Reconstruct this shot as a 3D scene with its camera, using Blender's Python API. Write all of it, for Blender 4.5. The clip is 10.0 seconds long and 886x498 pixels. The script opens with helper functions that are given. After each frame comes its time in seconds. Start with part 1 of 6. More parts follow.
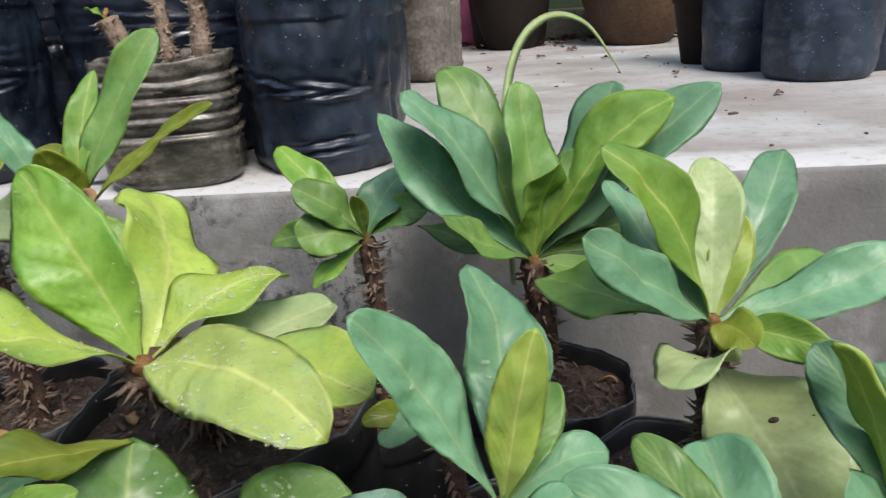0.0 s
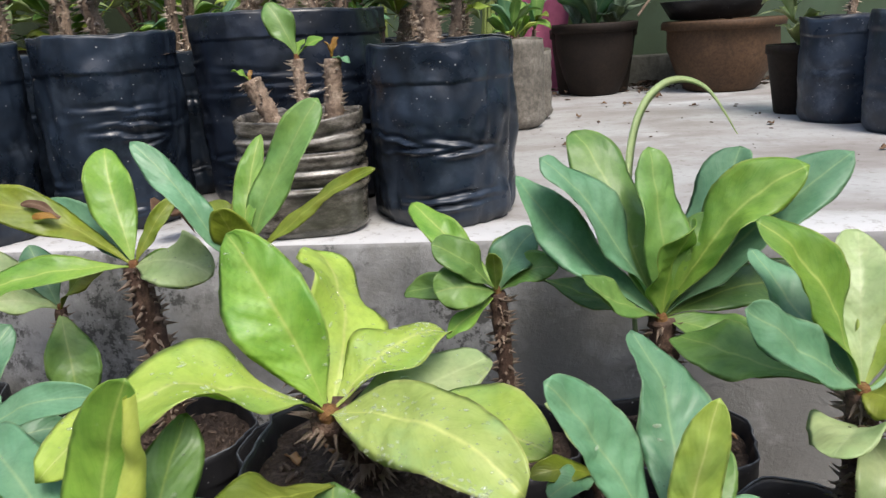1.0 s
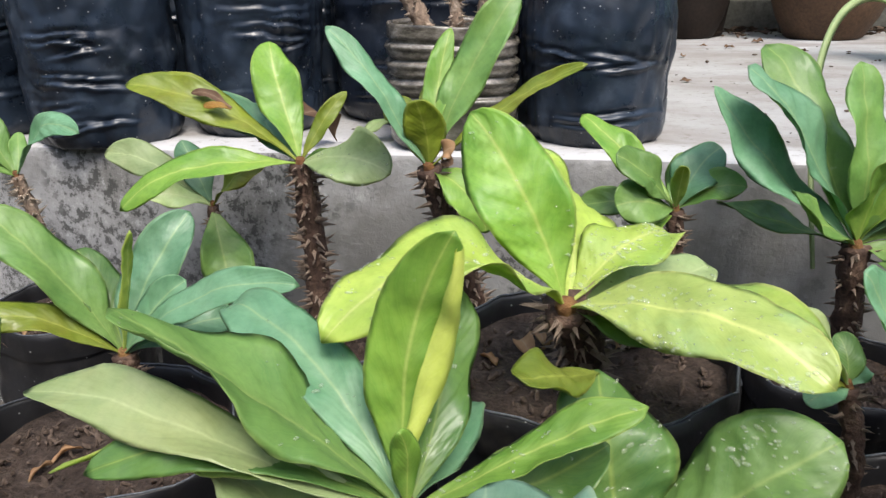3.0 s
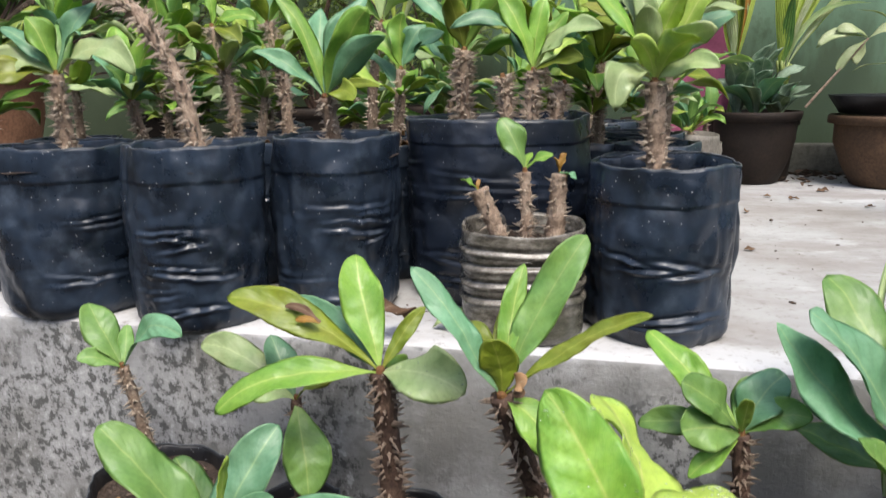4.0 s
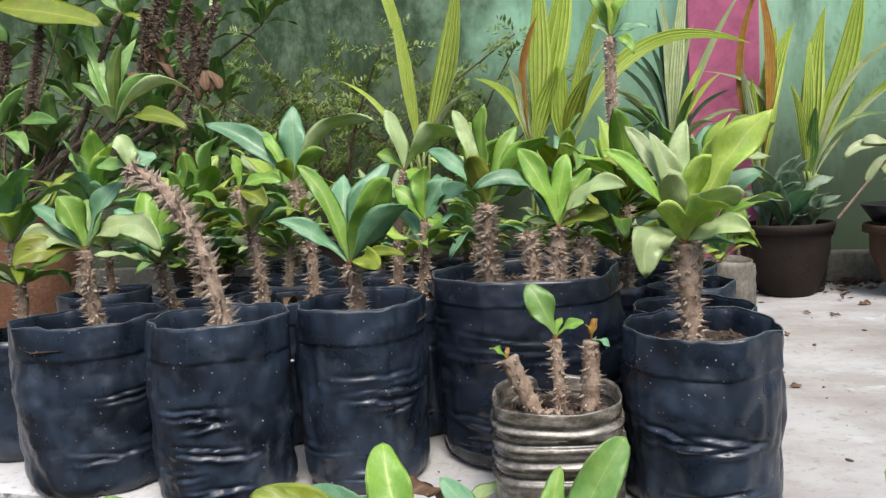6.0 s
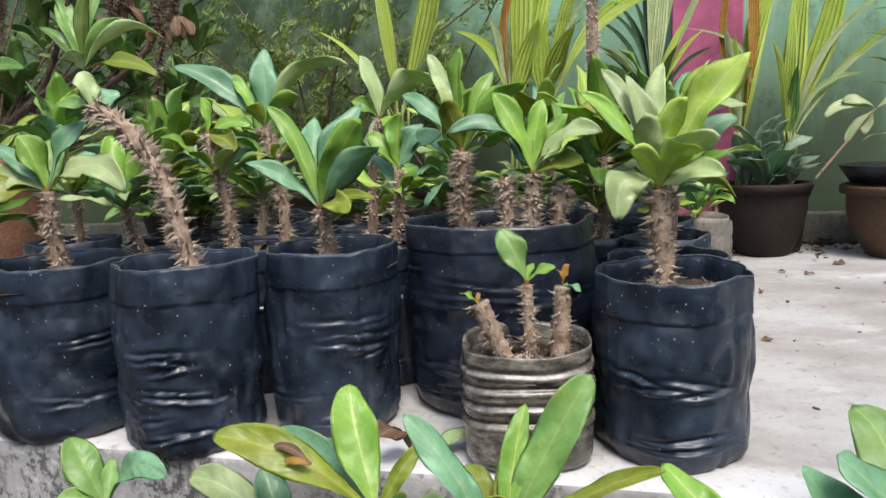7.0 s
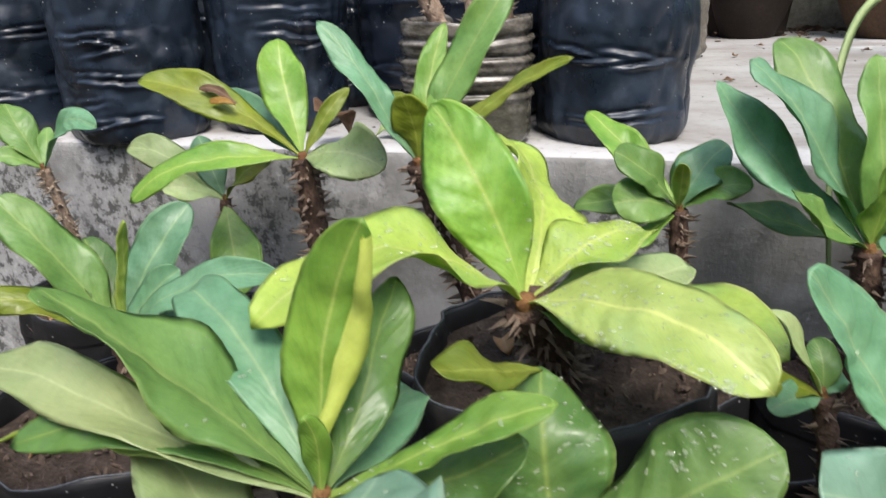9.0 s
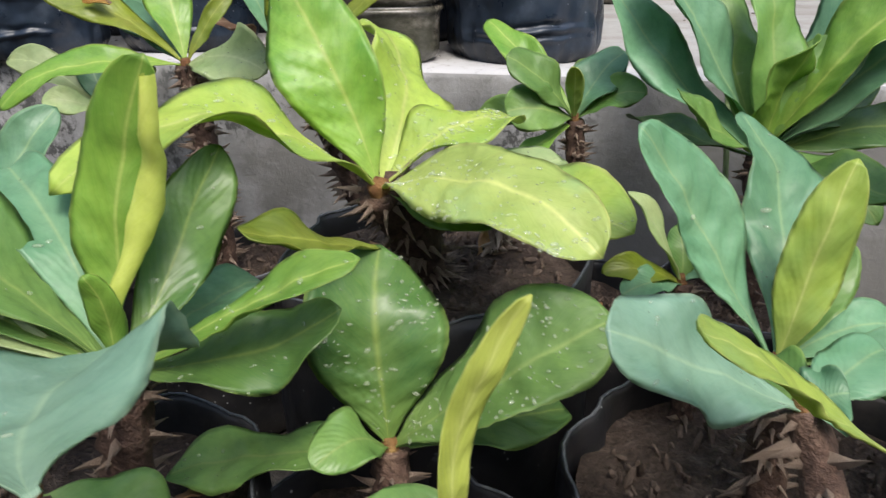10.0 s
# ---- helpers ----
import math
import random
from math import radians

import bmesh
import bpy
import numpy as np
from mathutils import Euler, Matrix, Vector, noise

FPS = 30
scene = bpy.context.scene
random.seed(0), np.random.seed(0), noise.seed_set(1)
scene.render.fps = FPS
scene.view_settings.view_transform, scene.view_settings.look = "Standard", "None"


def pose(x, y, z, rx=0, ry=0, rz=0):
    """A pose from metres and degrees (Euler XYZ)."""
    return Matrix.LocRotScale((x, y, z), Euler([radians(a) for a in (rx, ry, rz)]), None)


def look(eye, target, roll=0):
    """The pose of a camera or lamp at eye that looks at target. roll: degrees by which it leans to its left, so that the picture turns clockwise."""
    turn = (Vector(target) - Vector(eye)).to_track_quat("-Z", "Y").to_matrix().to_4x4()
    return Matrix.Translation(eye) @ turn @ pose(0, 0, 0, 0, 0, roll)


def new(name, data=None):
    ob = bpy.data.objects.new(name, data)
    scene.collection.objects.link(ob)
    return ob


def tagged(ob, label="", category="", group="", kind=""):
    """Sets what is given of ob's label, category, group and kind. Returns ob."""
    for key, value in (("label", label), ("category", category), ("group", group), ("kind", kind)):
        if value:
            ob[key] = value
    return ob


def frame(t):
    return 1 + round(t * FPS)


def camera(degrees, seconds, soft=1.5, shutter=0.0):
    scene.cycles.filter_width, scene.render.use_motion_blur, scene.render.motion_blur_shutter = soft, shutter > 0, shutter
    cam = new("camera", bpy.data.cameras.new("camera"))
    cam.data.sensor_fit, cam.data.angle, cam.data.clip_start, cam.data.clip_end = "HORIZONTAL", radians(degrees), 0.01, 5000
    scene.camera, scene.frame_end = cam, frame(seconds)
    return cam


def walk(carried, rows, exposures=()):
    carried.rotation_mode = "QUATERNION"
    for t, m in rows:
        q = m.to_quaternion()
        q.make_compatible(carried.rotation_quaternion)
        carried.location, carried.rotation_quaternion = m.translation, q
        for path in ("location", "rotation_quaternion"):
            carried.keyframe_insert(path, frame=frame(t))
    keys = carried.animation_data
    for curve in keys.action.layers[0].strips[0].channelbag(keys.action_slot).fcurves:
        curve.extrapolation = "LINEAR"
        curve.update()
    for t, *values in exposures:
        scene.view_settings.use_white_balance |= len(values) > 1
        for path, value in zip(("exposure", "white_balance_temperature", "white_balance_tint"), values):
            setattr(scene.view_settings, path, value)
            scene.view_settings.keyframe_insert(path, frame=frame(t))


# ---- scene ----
cam = camera(62.2, 10.0, 1.35, 0.25)
PATH = [
    (0, (0.0807, 0.0373, 0.5790), (0.0021, 1.9172, -0.0991), -3.27),
    (0.5, (0.0524, 0.0194, 0.5920), (-0.1238, 1.9077, -0.0431), -3.29),
    (1, (0.0164, 0.0059, 0.6119), (-0.2187, 1.9053, 0.0316), -3.40),
    (1.5, (-0.0202, 0.0022, 0.5951), (-0.2801, 1.8768, -0.0516), -2.52),
    (2, (-0.0553, -0.0033, 0.5737), (-0.3443, 1.8576, -0.0999), -1.32),
    (2.2, (-0.0700, -0.0036, 0.5645), (-0.3664, 1.8439, -0.1418), -1.44),
    (3.3, (-0.1335, -0.0058, 0.5828), (-0.4840, 1.8371, -0.1105), -0.16),
    (3.5, (-0.1393, -0.0145, 0.6138), (-0.5430, 1.8533, 0.0236), 0.51),
    (4, (-0.1275, -0.0179, 0.6942), (-0.6169, 1.8703, 0.2522), -0.97),
    (4.5, (-0.1244, -0.0050, 0.7696), (-0.6080, 1.9111, 0.4616), -1.82),
    (5, (-0.1365, 0.0065, 0.7903), (-0.7051, 1.9186, 0.6466), -3.91),
    (6.5, (-0.1278, 0.0239, 0.7730), (-0.6773, 1.9339, 0.5497), -2.58),
    (6.9, (-0.1262, 0.0317, 0.7586), (-0.6415, 1.9462, 0.4957), -2.55),
    (7, (-0.1212, 0.0361, 0.7570), (-0.6480, 1.9437, 0.4681), -2.56),
    (7.5, (-0.1127, 0.0281, 0.7265), (-0.6404, 1.9197, 0.3481), -2.94),
    (8, (-0.1142, 0.0128, 0.6623), (-0.6387, 1.8751, 0.1554), -1.88),
    (8.2, (-0.1071, 0.0151, 0.6456), (-0.6526, 1.8562, 0.0864), -1.57),
    (8.5, (-0.1008, 0.0107, 0.6174), (-0.6173, 1.8391, -0.0074), -0.85),
    (9, (-0.0537, 0.0107, 0.5624), (-0.5540, 1.8211, -0.1249), -1.75),
    (9.5, (-0.0223, 0.0251, 0.5273), (-0.4676, 1.8277, -0.2160), -0.84),
    (10, (0.0059, 0.0319, 0.5097), (-0.3868, 1.8303, -0.2722), -0.44),
]
EXPOSURE = [(0.0, -0.21), (1.0, -0.09), (2.2, -0.05), (3.5, 0.16), (5.0, 0.11), (6.5, 0.12), (8.5, 0.11), (9.5, 0.0), (10.0, -0.03)]
walk(cam, [(t, look(eye, target, roll)) for t, eye, target, roll in PATH], EXPOSURE)

# ---- light ----
world = bpy.data.worlds.new("sky")
scene.world = world
world.use_nodes = True
sky = world.node_tree.nodes.new("ShaderNodeTexSky")
sky.sky_type, sky.sun_disc = "NISHITA", False
sky.sun_elevation, sky.sun_rotation = radians(58), radians(150)
sky.air_density, sky.dust_density = 1.0, 3.0
backing = world.node_tree.nodes["Background"]
backing.inputs["Strength"].default_value = 0.30
world.node_tree.links.new(sky.outputs[0], backing.inputs["Color"])
sun = new("sun", bpy.data.lights.new("sun", "SUN"))
sun.data.energy, sun.data.angle, sun.data.color = 3.0, radians(22), (1.0, 0.96, 0.9)
sun.matrix_basis = look((0.55, -1.1, 2.0), (0, 0, 0))


# ---- materials ----
def material(name, rough=0.6, metal=0.0, spec=0.5):
    m = bpy.data.materials.new(name)
    m.use_nodes = True
    b = m.node_tree.nodes["Principled BSDF"]
    b.inputs["Roughness"].default_value = rough
    b.inputs["Metallic"].default_value = metal
    b.inputs["Specular IOR Level"].default_value = spec
    return m, m.node_tree.nodes, m.node_tree.links, b


def coords(n, kind="Object"):
    return n.new("ShaderNodeTexCoord").outputs[kind]


def noise_node(n, l, vec, scale, detail=5, rough=0.6, stretch=None):
    if stretch:
        mp = n.new("ShaderNodeMapping")
        mp.inputs["Scale"].default_value = stretch
        l.new(vec, mp.inputs["Vector"])
        vec = mp.outputs[0]
    t = n.new("ShaderNodeTexNoise")
    t.inputs["Scale"].default_value, t.inputs["Detail"].default_value, t.inputs["Roughness"].default_value = scale, detail, rough
    l.new(vec, t.inputs["Vector"])
    return t.outputs["Fac"]


def ramp(n, l, fac, stops):
    r = n.new("ShaderNodeValToRGB")
    e = r.color_ramp.elements
    while len(e) < len(stops):
        e.new(0.5)
    for k, (p, c) in zip(e, stops):
        k.position, k.color = p, (*c, 1) if len(c) == 3 else c
    l.new(fac, r.inputs[0])
    return r.outputs[0]


def grey(v):
    return (v, v, v)


def mix(n, l, fac, a, b, mode="MIX"):
    m = n.new("ShaderNodeMix")
    m.data_type, m.blend_type = "RGBA", mode
    for slot, v in ((0, fac), (6, a), (7, b)):
        if isinstance(v, (int, float)):
            m.inputs[slot].default_value = v
        elif isinstance(v, tuple):
            m.inputs[slot].default_value = (*v, 1)
        else:
            l.new(v, m.inputs[slot])
    return m.outputs[2]


def bump(n, l, b, height, strength=0.3, distance=0.002):
    k = n.new("ShaderNodeBump")
    k.inputs["Strength"].default_value, k.inputs["Distance"].default_value = strength, distance
    l.new(height, k.inputs["Height"])
    l.new(k.outputs[0], b.inputs["Normal"])


def math_node(n, l, op, a, b=0.0):
    k = n.new("ShaderNodeMath")
    k.operation = op
    for slot, v in ((0, a), (1, b)):
        if isinstance(v, (int, float)):
            k.inputs[slot].default_value = v
        else:
            l.new(v, k.inputs[slot])
    return k.outputs[0]


def leaf_material(name, c0, c1, rib, rough=0.42, patch=(0.0, 0.0, 0.0), patchy=0.0, gleam=0.5, striped=False, thinness=0.34, coat=0.06):
    """Leaf: two greens in soft patches, yellower along midrib and base, pale veins along the leaf's own length and width."""
    m, n, l, b = material(name, rough, spec=gleam)
    uv = coords(n, "UV")
    sep = n.new("ShaderNodeSeparateXYZ")
    l.new(uv, sep.inputs[0])
    ob = coords(n, "Object")
    info = n.new("ShaderNodeObjectInfo").outputs["Random"]
    big = noise_node(n, l, ob, 26, 4, 0.6)
    fine = noise_node(n, l, ob, 190, 4, 0.65)
    base = mix(n, l, ramp(n, l, big, [(0.28, grey(0)), (0.72, grey(1))]), c0, c1)
    dim = math_node(n, l, "MULTIPLY_ADD", info, 0.42)
    dim.node.inputs[2].default_value = 0.8
    shade = n.new("ShaderNodeCombineColor")
    for k in range(3):
        l.new(dim, shade.inputs[k])
    base = mix(n, l, 1.0, base, shade.outputs[0], "MULTIPLY")
    if patchy:
        base = mix(n, l, ramp(n, l, noise_node(n, l, ob, 15, 4), [(0.5, grey(0)), (0.68, grey(patchy))]), base, patch)
    v = math_node(n, l, "ABSOLUTE", math_node(n, l, "SUBTRACT", sep.outputs[1], 0.5))
    wob = noise_node(n, l, ob, 60, 3)
    if striped:
        lines = math_node(n, l, "SINE", math_node(n, l, "ADD", math_node(n, l, "MULTIPLY", sep.outputs[1], 62.0), math_node(n, l, "MULTIPLY", wob, 2.0)))
        base = mix(n, l, ramp(n, l, lines, [(0.2, grey(0.45)), (0.7, grey(0))]), base, tuple(0.74 * k for k in c0))
        base = mix(n, l, ramp(n, l, lines, [(0.8, grey(0)), (1.0, grey(0.5))]), base, rib)
        veins = lines
    else:
        # yellow flush along the midrib and towards the foot
        near = math_node(n, l, "ADD", math_node(n, l, "MULTIPLY", v, 2.2), math_node(n, l, "MULTIPLY", math_node(n, l, "SUBTRACT", big, 0.5), 1.6))
        base = mix(n, l, ramp(n, l, near, [(0.0, grey(0.3)), (0.4, grey(0))]), base, tuple(0.5 * (p + q) for p, q in zip(rib, c1)))
        foot = math_node(n, l, "ADD", sep.outputs[0], math_node(n, l, "MULTIPLY", math_node(n, l, "SUBTRACT", wob, 0.5), 0.3))
        base = mix(n, l, ramp(n, l, foot, [(0.02, grey(0.35)), (0.36, grey(0))]), base, rib)
        slant = math_node(n, l, "SUBTRACT", math_node(n, l, "MULTIPLY", sep.outputs[0], 84.0), math_node(n, l, "MULTIPLY", v, 50.0))
        veins = math_node(n, l, "SINE", math_node(n, l, "ADD", slant, math_node(n, l, "MULTIPLY", wob, 11.0)))
        base = mix(n, l, ramp(n, l, veins, [(0.0, grey(0.06)), (0.4, grey(0)), (0.86, grey(0)), (1.0, grey(0.09))]), base, rib)
        ribbed = ramp(n, l, v, [(0.0, grey(0.7)), (0.013, grey(0.45)), (0.034, grey(0)), (0.468, grey(0)), (0.492, grey(0.5))])
        base = mix(n, l, ribbed, base, rib)
    base = mix(n, l, ramp(n, l, fine, [(0.36, grey(0.16)), (0.55, grey(0))]), base, tuple(0.5 * k for k in c0))
    specks = ramp(n, l, noise_node(n, l, ob, 95, 2, 0.5), [(0.74, grey(0)), (0.80, grey(0.4))])
    base = mix(n, l, specks, base, tuple(0.6 * k + 0.22 for k in c1))
    l.new(base, b.inputs["Base Color"])
    h = math_node(n, l, "ADD", math_node(n, l, "MULTIPLY", veins, 0.022), noise_node(n, l, ob, 30, 3, 0.5))
    bump(n, l, b, h, 0.5, 0.0042)
    rr = ramp(n, l, noise_node(n, l, ob, 38, 4), [(0.3, grey(rough - 0.12)), (0.7, grey(rough + 0.18))])
    l.new(rr, b.inputs["Roughness"])
    b.inputs["Coat Weight"].default_value = coat
    b.inputs["Coat Roughness"].default_value = 0.24
    thin = n.new("ShaderNodeBsdfTranslucent")
    l.new(mix(n, l, 1.0, base, (1.0, 1.0, 0.5), "MULTIPLY"), thin.inputs["Color"])
    blend = n.new("ShaderNodeMixShader")
    blend.inputs[0].default_value = thinness
    out = n["Material Output"]
    l.new(b.outputs[0], blend.inputs[1])
    l.new(thin.outputs[0], blend.inputs[2])
    l.new(blend.outputs[0], out.inputs["Surface"])
    return m


LEAF = {
    "bright": leaf_material("leaf_bright", (0.13, 0.32, 0.045), (0.28, 0.475, 0.065), (0.53, 0.62, 0.17)),
    "lime": leaf_material("leaf_lime", (0.27, 0.44, 0.055), (0.50, 0.61, 0.115), (0.68, 0.72, 0.26), patch=(0.27, 0.46, 0.15), patchy=0.6),
    "green": leaf_material("leaf_green", (0.12, 0.275, 0.065), (0.235, 0.40, 0.10), (0.36, 0.48, 0.15)),
    "teal": leaf_material("leaf_teal", (0.105, 0.275, 0.135), (0.22, 0.425, 0.25), (0.36, 0.52, 0.26), 0.42),
    "dark": leaf_material("leaf_dark", (0.055, 0.155, 0.045), (0.14, 0.27, 0.06), (0.32, 0.42, 0.10), 0.42),
    "olive": leaf_material("leaf_olive", (0.13, 0.20, 0.018), (0.26, 0.32, 0.03), (0.42, 0.46, 0.09), patch=(0.32, 0.22, 0.06), patchy=0.35),
    "pale": leaf_material("leaf_pale", (0.29, 0.43, 0.16), (0.48, 0.57, 0.29), (0.54, 0.62, 0.32), patch=(0.42, 0.46, 0.2), patchy=0.6),
    "dry": leaf_material("leaf_dry", (0.11, 0.06, 0.038), (0.25, 0.155, 0.095), (0.36, 0.26, 0.18), 0.7, gleam=0.2, coat=0.0),
    "husk": leaf_material("leaf_husk", (0.36, 0.18, 0.08), (0.52, 0.34, 0.19), (0.55, 0.40, 0.26), 0.75, gleam=0.2, coat=0.0),
    "silver": leaf_material("leaf_silver", (0.08, 0.17, 0.085), (0.36, 0.46, 0.34), (0.52, 0.60, 0.46), patch=(0.05, 0.12, 0.055), patchy=0.9),
    "mint": leaf_material("leaf_mint", (0.19, 0.37, 0.25), (0.32, 0.51, 0.385), (0.42, 0.58, 0.38), 0.45),
    "lemon": leaf_material("leaf_lemon", (0.40, 0.55, 0.12), (0.58, 0.70, 0.20), (0.78, 0.81, 0.30), patch=(0.42, 0.62, 0.28), patchy=0.75),
    # Brightened lime: glow of a backlit, sky-facing margin put into the colour
    "hem": leaf_material("leaf_hem", (0.56, 0.67, 0.10), (0.70, 0.77, 0.18), (0.80, 0.84, 0.34)),
    "twiggy": leaf_material("leaf_twiggy", (0.075, 0.14, 0.03), (0.20, 0.28, 0.06), (0.34, 0.40, 0.12)),
    "palm": leaf_material("leaf_palm", (0.46, 0.60, 0.09), (0.62, 0.72, 0.17), (0.78, 0.80, 0.36), striped=True, thinness=0.45),
    "white": leaf_material("leaf_white", (0.34, 0.44, 0.17), (0.64, 0.67, 0.42), (0.74, 0.76, 0.55), striped=True),
    "copper": leaf_material("leaf_copper", (0.36, 0.12, 0.02), (0.46, 0.34, 0.05), (0.55, 0.42, 0.12), striped=True),
    "blade": leaf_material("leaf_dark_blade", (0.045, 0.10, 0.05), (0.10, 0.19, 0.09), (0.22, 0.32, 0.16), striped=True),
}


def stem_material(name, c0, c1, c2):
    m, n, l, b = material(name, 0.75, spec=0.3)
    ob = coords(n)
    a = noise_node(n, l, ob, 55, 6, 0.7)
    f = noise_node(n, l, ob, 300, 3, 0.7)
    base = ramp(n, l, a, [(0.3, c0), (0.52, c1), (0.72, c2)])
    l.new(mix(n, l, ramp(n, l, f, [(0.38, grey(0.5)), (0.55, grey(0))]), base, tuple(0.5 * k for k in c0)), b.inputs["Base Color"])
    bump(n, l, b, math_node(n, l, "ADD", a, f), 0.8, 0.003)
    return m


STEM = stem_material("stem_bark", (0.15, 0.10, 0.07), (0.32, 0.235, 0.17), (0.52, 0.42, 0.325))
STEM_DARK = stem_material("stem_dark", (0.045, 0.026, 0.02), (0.115, 0.07, 0.05), (0.25, 0.165, 0.115))
STEM_OLD = stem_material("stem_old", (0.035, 0.026, 0.017), (0.085, 0.063, 0.042), (0.19, 0.145, 0.10))
STEM_RED = stem_material("stem_young", (0.13, 0.05, 0.025), (0.20, 0.10, 0.035), (0.26, 0.18, 0.06))
SPINE = stem_material("spine_horn", (0.46, 0.33, 0.235), (0.66, 0.545, 0.425), (0.80, 0.72, 0.60))

SPINE_DARK = stem_material("spine_dark", (0.07, 0.048, 0.032), (0.17, 0.12, 0.085), (0.36, 0.27, 0.20))
SPINE_TAN = stem_material("spine_tan", (0.26, 0.17, 0.12), (0.45, 0.34, 0.255), (0.66, 0.55, 0.45))

def film_material(name, c0, c1, dust, rough=0.27):
    """Black polythene: sheen, fine wrinkles, dust and dried mud."""
    m, n, l, b = material(name, rough, spec=0.5)
    ob = coords(n)
    big = noise_node(n, l, ob, 14, 4)
    base = mix(n, l, ramp(n, l, big, [(0.35, grey(0)), (0.65, grey(1))]), c0, c1)
    specks = n.new("ShaderNodeTexVoronoi")
    specks.inputs["Scale"].default_value = 120
    specks.inputs["Randomness"].default_value = 1.0
    l.new(ob, specks.inputs["Vector"])
    sp = ramp(n, l, specks.outputs["Distance"], [(0.0, grey(0.9)), (0.08, grey(0.6)), (0.13, grey(0))])
    where = ramp(n, l, noise_node(n, l, ob, 42, 5, 0.7), [(0.50, grey(0)), (0.56, grey(1))])
    base = mix(n, l, mix(n, l, 1.0, sp, where, "MULTIPLY"), base, (0.55, 0.55, 0.54))
    base = mix(n, l, ramp(n, l, noise_node(n, l, ob, 24, 7, 0.72), [(0.52, grey(0)), (0.80, grey(0.5))]), base, dust)
    l.new(base, b.inputs["Base Color"])
    wr = noise_node(n, l, ob, 17, 2, 0.45, (1.0, 1.0, 1.5))
    fine = noise_node(n, l, ob, 150, 3, 0.6)
    hh = math_node(n, l, "ADD", wr, math_node(n, l, "MULTIPLY", fine, 0.10))
    bump(n, l, b, hh, 0.4, 0.006)
    l.new(ramp(n, l, noise_node(n, l, ob, 26, 5), [(0.3, grey(rough - 0.08)), (0.75, grey(rough + 0.26))]), b.inputs["Roughness"])
    return m


# Bluish sky sheen is partly put into the lighter colour and the dust
FILM = film_material("black_polythene", (0.005, 0.008, 0.0135), (0.020, 0.031, 0.050), (0.092, 0.118, 0.152))
FILM_BLUE = film_material("blue_black_polythene", (0.005, 0.008, 0.014), (0.014, 0.020, 0.034), (0.075, 0.088, 0.115))
POT_BLACK = film_material("black_pot_plastic", (0.008, 0.008, 0.009), (0.015, 0.015, 0.017), (0.07, 0.06, 0.05), 0.4)


def speckled(name, stops, scale, fine, rough=0.85, depth=0.004, strength=0.6, spec=0.3, detail=8):
    m, n, l, b = material(name, rough, spec=spec)
    ob = coords(n)
    a = noise_node(n, l, ob, scale, detail, 0.65)
    f = noise_node(n, l, ob, fine, 4, 0.7)
    base = ramp(n, l, a, stops)
    l.new(mix(n, l, ramp(n, l, f, [(0.36, grey(0.55)), (0.6, grey(0))]), base, tuple(0.45 * k for k in stops[0][1])), b.inputs["Base Color"])
    bump(n, l, b, math_node(n, l, "ADD", a, f), strength, depth)
    return m


FILM_DUSTY = film_material("dusty_blue_polythene", (0.010, 0.017, 0.030), (0.032, 0.047, 0.075), (0.17, 0.20, 0.25), 0.34)
RIM = speckled("bag_rim", [(0.3, (0.04, 0.045, 0.052)), (0.55, (0.11, 0.12, 0.13)), (0.8, (0.22, 0.23, 0.24))], 30, 160, 0.5, 0.001, 0.2)
SOIL = speckled("dark_soil", [(0.3, (0.06, 0.04, 0.029)), (0.55, (0.135, 0.096, 0.073)), (0.75, (0.25, 0.19, 0.15))], 60, 260, 0.95, 0.012, 1.0)
BROWN_POT = speckled("brown_pot_clay", [(0.3, (0.012, 0.008, 0.006)), (0.6, (0.022, 0.0145, 0.010)), (0.8, (0.046, 0.031, 0.022))], 9, 120, 0.72, 0.002, 0.3, 0.25)
CLAY_POT = speckled("brown_clay", [(0.3, (0.055, 0.03, 0.015)), (0.6, (0.105, 0.058, 0.03)), (0.8, (0.155, 0.098, 0.06))], 9, 120, 0.7, 0.002, 0.3, 0.35)
TERRACOTTA = speckled("terracotta", [(0.3, (0.14, 0.065, 0.035)), (0.6, (0.22, 0.11, 0.062)), (0.8, (0.30, 0.18, 0.12))], 10, 120, 0.75, 0.002, 0.3)
CEMENT_POT = speckled("grey_bottle_plastic", [(0.3, (0.10, 0.09, 0.075)), (0.55, (0.20, 0.18, 0.15)), (0.8, (0.32, 0.295, 0.26))], 16, 130, 0.55, 0.002, 0.4, 0.4)


